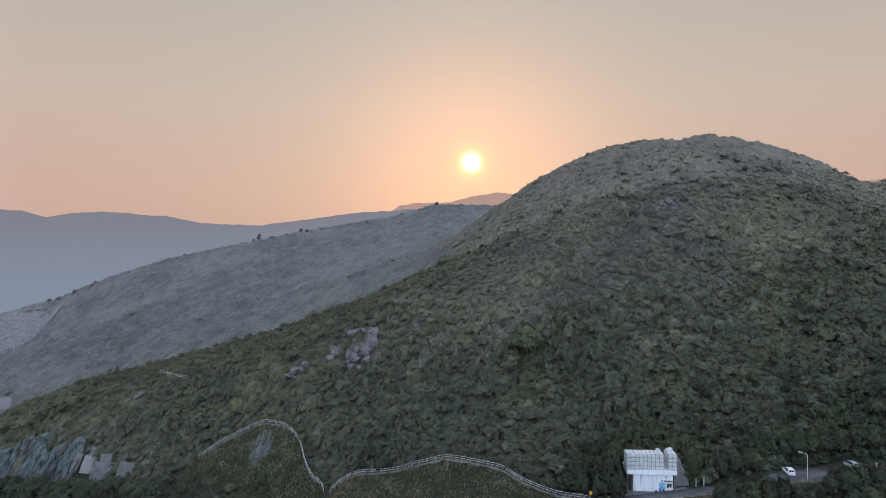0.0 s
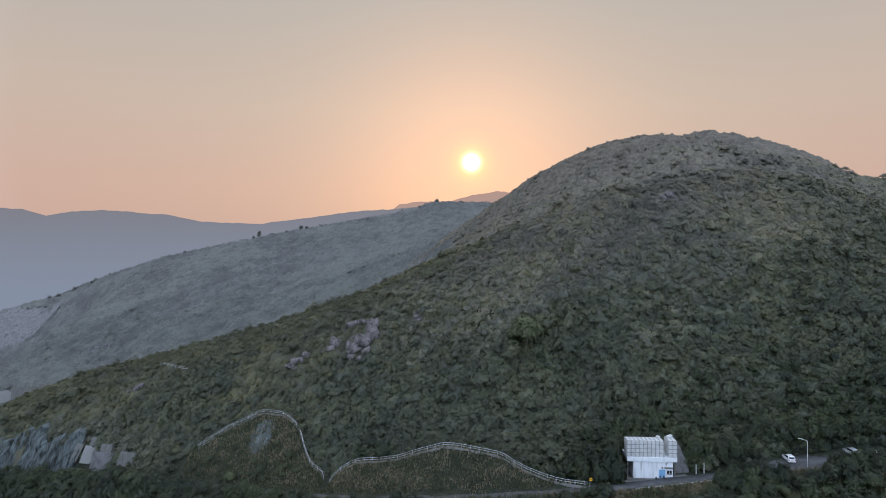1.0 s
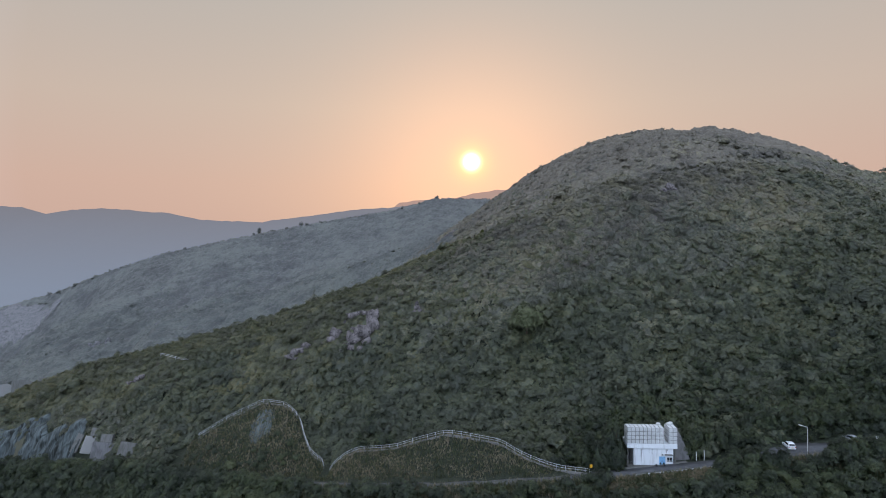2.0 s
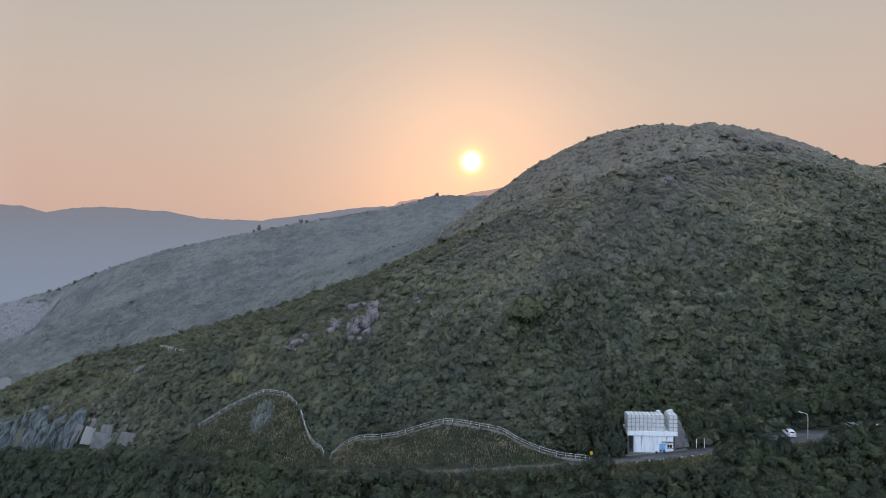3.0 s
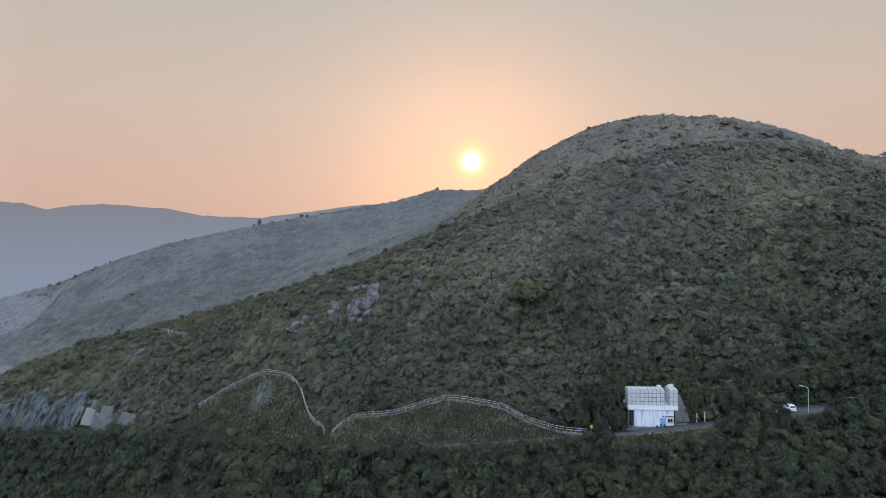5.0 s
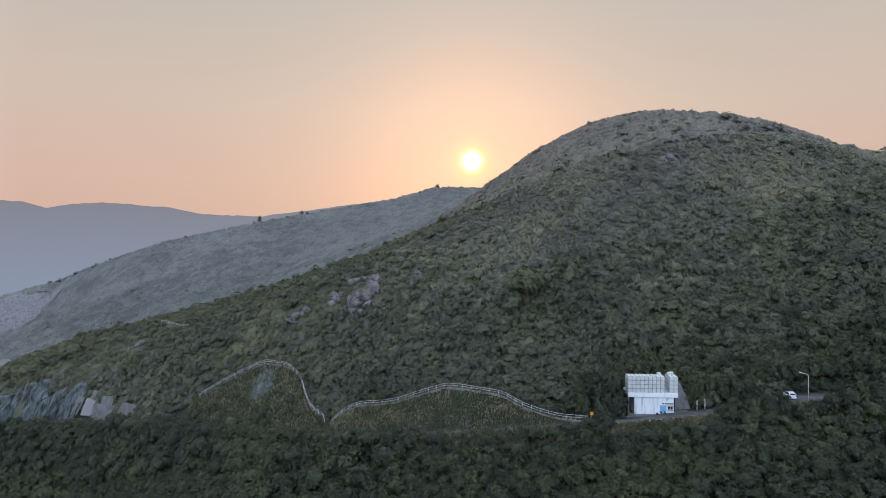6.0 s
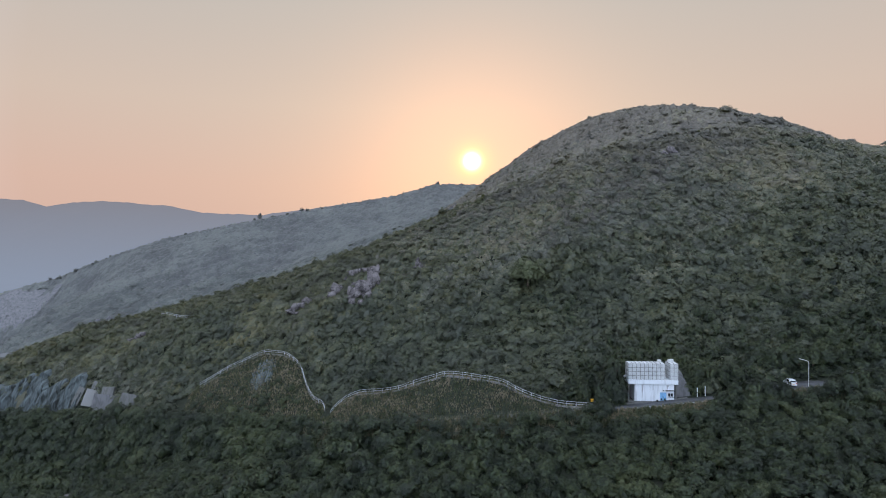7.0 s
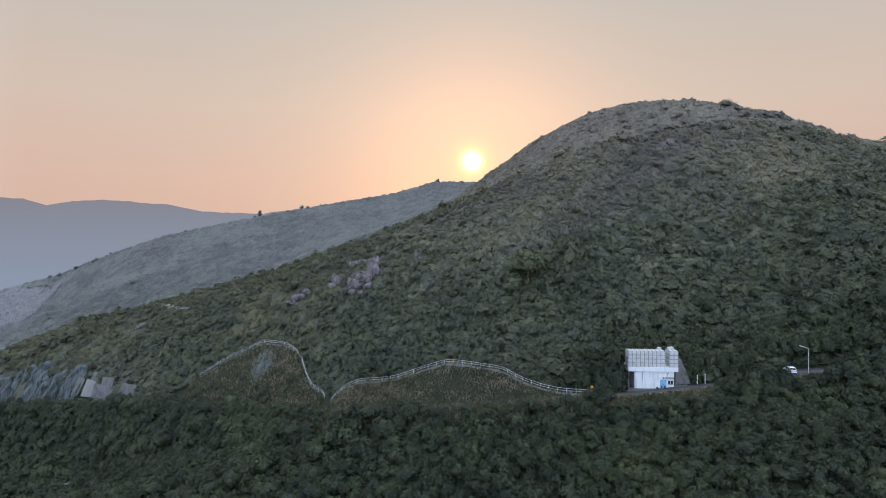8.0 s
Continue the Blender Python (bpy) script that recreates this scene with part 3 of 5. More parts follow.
    for x, z in ((0.9, 0.62), (2.9, 0.55)):
        bin_ = link("refuse_bin", a_box(-0.22, 0.22, -0.22, 0.22, 0, z * 0.8, 0.06), BLACK)
        bin_.matrix_basis = house.matrix_basis @ pose(x, -0.75, 0.07)
        tagged(bin_, "small black plastic refuse bin by the blue door", "bin", "bins at the pump house")


build_pump_house()


# ---- railings on the cut slopes ----
def build_railing(rows, label):
    """Posts and two rails along the crest of a cut."""
    pts = [Vector(p) for p in rows]
    run = []
    for a, b in zip(pts, pts[1:]):
        n = max(1, round((b - a).length / 0.5))
        run += [a.lerp(b, k / n) for k in range(n)]
    run.append(pts[-1])
    run = [sum((run[min(max(i + k, 0), len(run) - 1)] for k in range(-3, 4)), Vector()) / 7 for i in range(len(run))]
    fence = thing("railing", tuple(run[0]), label, "railing", "railings on the cut slopes")
    home = Vector(run[0])
    post_mesh = None
    gone = 0.0
    for i, p in enumerate(run):
        gone += (p - run[max(i - 1, 0)]).length
        if i == 0 or gone >= 2.1 or i == len(run) - 1:
            gone = 0.0
            if post_mesh is None:
                ob = part("post", tube([(0, 0, -0.5), (0, 0, 1.28)], 0.055, 6), STEEL, fence)
                post_mesh = ob.data
            else:
                ob = link("post", post_mesh, STEEL, fence)
            ob.location = p - home
    for h in (0.70, 1.25):
        part("rail", tube([p - home + Vector((0, 0, h)) for p in run[::2]], 0.045, 5), STEEL, fence)
    bm = bmesh.new()
    last = None
    for p in run[::2]:
        q = p - home
        ring = [bm.verts.new(q + Vector(o)) for o in ((0, -0.35, -0.9), (0, -0.32, 0.12), (0, 0.15, 0.12), (0, 0.15, -0.8))]
        if last:
            for k in range(3):
                bm.faces.new((last[k], ring[k], ring[k + 1], last[k + 1]))
        last = ring
    part("kerb", bm, PALE_CONCRETE, fence, "low concrete kerb under the posts")


crest = [tuple(p) for p in CUT]
build_railing(crest[:16], "pale galvanised railing over the crest of the steeper cut slope")
build_railing(crest[16:], "long pale galvanised railing over the crest of a grassy cut slope")


# ---- rocks ----
def angular(r):
    """A block of jointed rock with flat, uneven facets."""
    p = r.uniform(-1, 1, (13, 3))
    p *= (0.85 / np.max(np.abs(p), axis=1) ** 0.75)[:, None]
    p = p * np.array((r.uniform(0.85, 1.3), 1.0, r.uniform(0.8, 1.1)))
    p = p @ np.array(Euler((r.uniform(-0.3, 0.3), r.uniform(-0.5, 0.2), r.uniform(-0.4, 0.4))).to_matrix()).T
    bm = bmesh.new()
    made = bmesh.ops.convex_hull(bm, input=[bm.verts.new(q) for q in p])
    bmesh.ops.delete(bm, geom=[q for q in made["geom_interior"] if isinstance(q, bmesh.types.BMVert)], context="VERTS")
    bmesh.ops.triangulate(bm, faces=bm.faces[:])
    bm.verts.index_update()
    v, f = np.array([q.co for q in bm.verts]), np.array([[c.index for c in q.verts] for q in bm.faces])
    bm.free()
    return v, f


def outcrop(at, blocks, seed, label, material=None):
    """A group of half-sunk boulders: blocks are (east, uphill, size, height)."""
    r = np.random.RandomState(seed)
    x0, y0 = at
    rocks = thing("rock_outcrop", (x0, y0, float(land(x0, y0))), label, "rock", "rock outcrops on the hillsides")
    home = np.array((x0, y0, float(land(x0, y0))))
    for dx, dy, s, h in blocks:
        v, f = angular(r)
        v = v * np.array((s, s * 0.8, s * h)) * 1.3
        z = float(land(x0 + dx, y0 + dy))
        v = v + np.array((x0 + dx, y0 + dy, z + 0.5 * s * h)) - home
        link("boulder", mesh_arrays("boulder", v, f), material or ROCK, rocks)


def rubble(seed, count, wide, deep, lo, hi, bend=0.0):
    """Blocks strewn over an uneven patch: mostly small, a few large."""
    r = np.random.RandomState(seed)
    out = []
    for k in range(count):
        x, y = r.uniform(-1, 1), r.uniform(-1, 1)
        out.append((wide * x, deep * y + bend * x, lo + (hi - lo) * r.rand() ** 2.2, r.uniform(0.6, 1.2)))
    return out


outcrop((-30.5, 217.5), [(-4.8, 13.2, 1.6, 0.8), (-2.6, 14.2, 1.7, 0.8), (-0.9, 13.4, 1.4, 0.8), (0.8, 12.0, 1.6, 0.9), (-6.4, 10.4, 1.1, 0.9), (3.2, 10.0, 1.2, 1.2), (4.4, 7.6, 1.6, 1.5), (5.8, 6.2, 1.3, 1.8), (4.6, 4.2, 1.9, 1.4), (6.2, 2.2, 1.7, 1.8), (4.2, 0.8, 2.0, 1.2), (1.8, 2.4, 1.8, 1.1), (2.4, -0.8, 2.1, 1.0), (0.0, 0.4, 2.2, 1.0), (-1.8, -1.2, 2.0, 1.1), (0.4, -2.6, 2.0, 0.8), (3.4, -3.0, 1.5, 0.9), (-3.6, -2.8, 1.7, 0.9), (-1.6, -4.4, 1.5, 0.8), (1.4, -5.0, 1.2, 0.8), (-2.4, 4.0, 1.2, 0.8), (-8.8, 3.4, 1.5, 1.4), (-10.2, 2.2, 1.2, 1.0), (-7.4, 4.6, 1.1, 1.1), (-12.2, 1.4, 0.9, 0.9), (-9.6, 5.8, 0.8, 0.9)] + rubble(31, 10, 8.5, 4.5, 0.4, 0.9, 2.0), 3, "cluster of weathered grey granite blocks and ledges amid scrub")
outcrop((-52.5, 217.5), [(-2.4, 0.8, 1.6, 1.1), (-0.4, 1.0, 1.8, 1.0), (1.4, 1.2, 1.4, 1.0), (3.0, 1.8, 1.2, 1.3), (-3.8, 1.0, 0.9, 0.8), (0.4, -1.0, 0.9, 0.7)], 4, "low group of pale grey boulders in the scrub")
outcrop((-9.6, 225), [(0, 0, 0.9, 1.3), (0.9, -1.6, 0.8, 1.0), (-0.2, 1.4, 0.7, 1.7), (-1.0, -1.2, 0.6, 0.9)], 5, "single upright grey boulder on the slope")
outcrop((98.2, 266.5), rubble(33, 9, 4.0, 1.2, 0.6, 1.6), 6, "flat grey boulders high on the hill")
outcrop((-117, 230.5), [(0.8, 0.2, 1.6, 0.9), (2.4, 0.9, 1.2, 0.9)] + rubble(34, 7, 3.2, 1.2, 0.5, 1.2), 7, "pale boulders among low scrub")
outcrop((4, 386), rubble(35, 6, 3.5, 1.5, 0.8, 1.7), 8, "pale boulder under the saddle of the hill")
outcrop((-218, 480), rubble(36, 14, 9, 4, 0.8, 2.4), 9, "pale boulders on the ridge behind", CLIFF)
outcrop((-262, 458), rubble(37, 16, 8, 5, 0.8, 2.6, 3.0), 10, "pale broken rocks on the ridge behind", CLIFF)
outcrop((-108, 171), [(0, 0, 2.0, 0.9), (2.5, 1, 1.6, 0.8), (-2, -2, 1.5, 0.9)], 11, "pale broken rock on the steep slope below the road")
outcrop((-92, 168), [(0, 0, 1.8, 0.8), (2.0, 0.6, 1.2, 0.8)], 12, "pale rock showing through scrub below the road")


def drape(name, x0, x1, y0, y1, step, lift, material, label, category, seed, thick=0.0):
    """A rough skin of rock on the ground, with uneven borders that dip into the soil."""
    xs, ys = np.arange(x0, x1 + 0.01, step), np.arange(y0, y1 + 0.01, step)
    gx, gy = np.meshgrid(xs, ys)
    mx, my = (x0 + x1) / 2, (y0 + y1) / 2
    e = ((gx - mx) / (x1 - mx)) ** 2 + ((gy - my) / (y1 - my)) ** 2
    e = e + 0.35 * wave(gx, gy, seed, (x1 - x0) * 0.4) + 0.25 * wave(gx, gy, seed + 7, (x1 - x0) * 0.15)
    mask = np.clip((1.0 - e) * 3, -1, 1)
    ribs = np.abs(wave(gx, gy * 0.3, seed + 1, (x1 - x0) * 0.16))
    rough = wave(gx, gy, seed + 2, (x1 - x0) * 0.12) + 0.8 * wave(gx, gy, seed + 3, step * 9) + 0.5 * np.random.RandomState(seed).normal(size=gx.shape)
    z = land(gx, gy) + mask * (thick + lift * (0.5 + 0.7 * ribs + 0.25 * rough)) - 0.15 - 0.6 * thick * (mask < 0.1)
    w = len(xs)
    i = (np.arange(len(ys) - 1)[:, None] * w + np.arange(w - 1)[None, :]).ravel()
    ob = link(name, mesh_arrays(name, np.stack([gx, gy, z], -1).reshape(-1, 3), np.stack([i, i + 1, i + w + 1, i + w], 1)), material)
    return tagged(ob, label, category)


def rock_face(x, y, z, wide, high, shear, top, seed, label):
    """A steep face of ribbed rock under netting; top: its height along the strike, as shares."""
    nu, nv = int(wide / 0.3), int(high / 0.4)
    u, v = np.meshgrid(np.linspace(0, 1, nu), np.linspace(0, 1, nv))
    rise = v * high * np.interp(u, np.linspace(0, 1, len(top)), top)
    px = (u - 0.5) * wide + shear * rise
    r = np.random.RandomState(seed)
    rib = np.abs(wave(px - 0.3 * rise, 0.12 * rise, seed, 2.6)) + 0.5 * np.abs(wave(px, 0.3 * rise, seed + 1, 1.1))
    py = 0.5 * rise - 0.8 * np.sin(math.pi * u) - 1.2 * rib - 0.5 * wave(px, rise, seed + 2, 4.0) + 0.08 * r.normal(size=u.shape)
    edge = (u == 0) | (u == 1) | (v == 1)
    py = np.where(edge, py + 3.5, py)
    px = px + 0.18 * wave(rise, px, seed + 3, 3.0)
    i = (np.arange(nv - 1)[:, None] * nu + np.arange(nu - 1)[None, :]).ravel()
    ob = link("rock_slope", mesh_arrays("rock_slope", np.stack([px, py, rise], -1).reshape(-1, 3), np.stack([i, i + 1, i + nu + 1, i + nu], 1)), FACE, smooth=True)
    ob.location = (x, y, z)
    tagged(ob, label, "rock slope", "netted rock faces above the road")


rock_face(-160.0, 216.0, 16.5, 24.0, 15.0, 0.05, (0.85, 0.8, 0.74, 0.7, 0.78, 1.0, 0.9), 51, "broad blue-grey rock face under sprayed concrete and netting")
rock_face(-146.6, 212.9, 17.5, 7.6, 13.0, 0.2, (0.8, 0.95, 1.0, 0.85, 0.7), 53, "narrow greenish rock face streaked with rust under netting")
rock_face(-140.0, 211.2, 18.0, 7.6, 13.0, 0.2, (0.7, 0.75, 0.9, 1.0, 0.8), 55, "leaning blue-grey rock face with dark clefts under netting")
rock_face(-146.2, 220.0, 26.5, 5.2, 6.5, 0.1, (0.6, 0.9, 1.0, 0.7), 57, "small grey patch of bare rock above the netted faces")
rock_face(-131.4, 209.0, 19.0, 8.4, 14.0, 0.16, (0.45, 0.7, 0.96, 1.0, 0.98, 0.6), 59, "tall folded grey rock buttress above the road")
drape("rock_slope", -60.5, -53, 184.5, 197.5, 0.4, 0.4, FACE, "pale blue-grey patch of sprayed concrete in the cut slope", "rock slope", 71)
drape("cliff", -556, -436, 654, 718, 1.4, 1.5, CLIFF, "pale bare cliff on the shoulder of the ridge", "cliff", 81, 0.7)


def build_slabs():
    """Leaning concrete facing slabs above the road."""
    for x, y, z, w, h, lean, side, mat in ((-127.2, 210.4, 24.6, 2.2, 4.8, 26, 16, CONCRETE), (-122.6, 209.6, 24.4, 3.8, 4.4, 24, 12, PALE_CONCRETE), (-122.0, 212.0, 26.4, 3.4, 4.6, 26, 14, CONCRETE), (-115.4, 207.6, 25.4, 3.8, 4.6, 20, 4, CONCRETE), (-114.4, 205.6, 22.6, 9.4, 5.2, 14, 6, DARK_CONCRETE), (-106.2, 202.2, 23.6, 5.0, 5.4, 18, 12, CONCRETE)):
        bm = bmesh.new()
        box(bm, -w / 2, w / 2, -0.3, 1.6, -1.5, h, 0.1)
        for v in bm.verts:
            v.co.x += 0.16 * noise.noise(v.co + Vector((x, y, z)))
            v.co.z += 0.30 * noise.noise(v.co * 0.7 + Vector((y, x, z)))
        for k in range(3):
            e = -w / 2 + w * (k + 0.7) / 3.4
            box(bm, e - 0.05, e + 0.05, -0.35, -0.29, 0.1, h - 0.5)
        ob = link("facing_slab", bm, mat)
        ob.matrix_basis = pose(x, y, z, -lean, side, 4)
        tagged(ob, "bright weathered leaning concrete facing slab above the road" if mat is PALE_CONCRETE else "dark stained leaning concrete facing slab above the road", "retaining wall", "facing slabs above the road")


build_slabs()
def build_far_walls():
    """Pale retaining walls by the valley behind the spur."""
    for x, y, w, h, turn, mat in ((-232, 322, 9, 8.5, 12, PALE_CONCRETE), (-220.5, 319, 14, 8, -8, CONCRETE), (-208, 318, 12, 6, -18, CONCRETE)):
        z = float(land(x, y))
        bm = bmesh.new()
        v = [bm.verts.new(p) for p in ((-w / 2, 0, -2), (w / 2, 0, -2), (w / 2, 1.2, h * 0.72), (0.1 * w, 1.4, h), (-w / 2, 1.3, h * 0.9), (-w / 2, 4, -2), (w / 2, 4, -2), (w / 2, 4, h * 0.7), (-w / 2, 4, h * 0.86))]
        bmesh.ops.convex_hull(bm, input=v)
        ob = link("retaining_wall", bm, mat)
        ob.matrix_basis = pose(x, y, z, 0, 0, turn)
        tagged(ob, "pale streaked concrete retaining wall by the valley", "retaining wall", "retaining walls by the valley")


build_far_walls()


# ---- car park ----
def build_car(at, turn, paint, label):
    car = thing("car", at, label, "car", "parked cars", turn=turn)
    # side profile of the body: length along x, nose at +x
    low = [(-2.2, 0.32), (-2.28, 0.55), (-2.25, 0.98), (-1.2, 1.0), (0.75, 1.02), (1.65, 0.93), (2.18, 0.78), (2.26, 0.5), (2.2, 0.3)]
    high = [(-2.18, 0.98), (-1.85, 1.52), (-1.55, 1.64), (-0.2, 1.66), (0.25, 1.6), (1.0, 1.03)]

    def loft(profile, wide, narrow, z0, z1):
        bm = bmesh.new()
        sides = []
        for s in (-1, 1):
            sides.append([bm.verts.new((x, s * (wide + (narrow - wide) * max(0, min(1, (z - z0) / (z1 - z0)))), z)) for x, z in profile])
        bm.faces.new(sides[0]), bm.faces.new(list(reversed(sides[1])))
        n = len(profile)
        for k in range(n):
            bm.faces.new((sides[0][k], sides[0][(k + 1) % n], sides[1][(k + 1) % n], sides[1][k]))
        bmesh.ops.recalc_face_normals(bm, faces=bm.faces)
        bmesh.ops.bevel(bm, geom=list(bm.edges), offset=0.05, segments=2, affect="EDGES")
        return bm

    body = part("body", loft(low, 0.90, 0.86, 0.4, 1.0), paint, car, smooth=False)
    part("cabin", loft(high, 0.85, 0.66, 1.0, 1.65), paint, body)
    for s in (-1, 1):
        bm = bmesh.new()
        q = [(-1.75, 0.80, 1.08), (0.72, 0.82, 1.08), (0.18, 0.70, 1.52), (-1.55, 0.70, 1.54)]
        bm.faces.new([bm.verts.new((x, s * (y + 0.022), z)) for x, y, z in q])
        bmesh.ops.solidify(bm, geom=bm.faces[:], thickness=0.02)
        part("side_window", bm, GLASS, car, "dark side window")
        part("tail_light", a_box(-2.30, -2.20, s * 0.62, s * 0.84, 0.72, 0.98, 0.02), RED_LIGHT, car, "red tail light")
        part("headlight", a_box(2.05, 2.22, s * 0.55, s * 0.82, 0.62, 0.78, 0.02), WHITE, car)
        part("mirror", a_box(0.62, 0.78, s * 0.88, s * 1.04, 1.02, 1.16, 0.03), paint, car)
        part("roof_rail", tube([(-1.5, s * 0.6, 1.66), (-1.4, s * 0.6, 1.72), (0.0, s * 0.6, 1.74), (0.15, s * 0.6, 1.66)], 0.02), BLACK, car)
        for x in (-1.38, 1.4):
            bm = bmesh.new()
            bmesh.ops.create_cone(bm, segments=20, radius1=0.34, radius2=0.34, depth=0.22, cap_ends=True, matrix=pose(x, s * 0.80, 0.34, 90))
            wheel = part("wheel", bm, BLACK, car, "black tyre")
            bm = bmesh.new()
            bmesh.ops.create_cone(bm, segments=16, radius1=0.21, radius2=0.2, depth=0.03, cap_ends=True, matrix=pose(x, s * 0.92, 0.34, 90))
            part("rim", bm, STEEL, wheel)
    for name, q in (("rear_window", [(-2.06, -0.66, 1.12), (-2.06, 0.66, 1.12), (-1.83, 0.58, 1.50), (-1.83, -0.58, 1.50)]), ("windscreen", [(0.92, -0.72, 1.1), (0.92, 0.72, 1.1), (0.33, 0.6, 1.53), (0.33, -0.6, 1.53)])):
        off = -0.06 if name == "rear_window" else 0.045
        bm = bmesh.new()
        bm.faces.new([bm.verts.new((x + off, y, z)) for x, y, z in q])
        bmesh.ops.solidify(bm, geom=bm.faces[:], thickness=0.02)
        part(name, bm, GLASS, car)
    part("plate", a_box(-2.31, -2.27, -0.26, 0.26, 0.62, 0.74, 0.005), YELLOW, car, "blank yellow plate")
    part("bumper", a_box(-2.36, -2.1, -0.84, 0.84, 0.34, 0.56, 0.05), paint, car)


build_car((88.0, 155.2, 42.86), 80, CAR_WHITE, "white estate car parked on the asphalt bay")
build_car((104.0, 155.6, 44.42), 95, CAR_GREY, "silver car parked half hidden behind bushes")


def build_lamp(at):
    lamp = thing("street_lamp", at, "tall pale steel street lamp with a short arm", "street lamp")
    part("pole", tube([(0, 0, -0.4), (0, 0, 4), (0, 0, 7.6), (-0.12, 0, 7.95), (-0.6, 0, 8.15)], 0.062, 8), LAMP_STEEL, lamp)
    part("arm", tube([(-0.5, 0, 8.12), (-1.5, 0, 8.42)], 0.055, 6), LAMP_STEEL, lamp)
    bm = bmesh.new()
    box(bm, -0.5, 0.5, -0.17, 0.17, -0.09, 0.09, 0.06)
    head = part("lamp_head", bm, LAMP_STEEL, lamp)
    head.matrix_basis = pose(-1.75, 0, 8.48, 0, 14, 0)
    part("base_plate", a_box(-0.2, 0.2, -0.2, 0.2, -0.1, 0.12, 0.02), LAMP_STEEL, lamp)


build_lamp((88.4, 147.9, 42.25))


def build_roadside():
    x, y = 36.0, 148.6
    z = float(land(x, y))
    sign = thing("road_sign", (x, y, z), "yellow rectangular warning sign on a grey post", "sign")
    part("post", tube([(0, 0.06, -0.4), (0, 0.06, 2.5)], 0.04), STEEL, sign)
    part("board", a_box(-0.33, 0.33, 0, 0.03, 1.75, 2.5, 0.008), YELLOW, sign)
    part("bar", a_box(-0.22, 0.22, -0.004, 0.0, 2.08, 2.18, 0), BLACK, sign)
    for x, y, h in ((63.4, 152.8, 2.2), (65.3, 152.6, 2.4)):
        z = float(land(x, y))
        post = thing("bollard", (x, y, z), "slim white roadside post", "post", "white posts by the road")
        part("shaft", tube([(0, 0, -0.3), (0, 0, h)], 0.09, 8), WHITE, post)
        part("cap", a_box(-0.11, 0.11, -0.11, 0.11, h, h + 0.1, 0.03), WHITE, post)
    x, y = 108.5, 152.5
    post = thing("bollard", (x, y, float(land(x, y))), "stout white post beside the parking bay", "post", "white posts by the road")
    part("shaft", tube([(0, 0, -0.3), (0, 0, 1.6)], 0.16, 8), WHITE, post)
    part("cap", a_box(-0.2, 0.2, -0.2, 0.2, 1.6, 1.9, 0.05), WHITE, post)


build_roadside()


def build_path_rail():
    """A thin handrail of a footpath that crosses the spur."""
    run = [(-111.5 + 1.3 * k, 240.4 - 0.74 * k) for k in range(12)]
    pts = [Vector((x, y, float(land(x, y)) + 1.9)) for x, y in run]
    rail = thing("handrail", tuple(pts[0]), "thin pale handrail of a footpath through the scrub", "railing")
    for h in (0.0, 0.55):
        part("rail", tube([p - pts[0] + Vector((0, 0, h)) for p in pts], 0.045, 5), STEEL, rail)
    for p in pts[::3]:
        part("post", tube([p - pts[0] + Vector((0, 0, -2.2)), p - pts[0] + Vector((0, 0, 0.6))], 0.04, 5), STEEL, rail)


build_path_rail()

# ---- woods ----
def ico(level):
    bm = bmesh.new()
    bmesh.ops.create_icosphere(bm, subdivisions=level, radius=1.0)
    v = np.array([p.co for p in bm.verts])
    f = np.array([[p.index for p in q.verts] for q in bm.faces])
    bm.free()
    return v, f


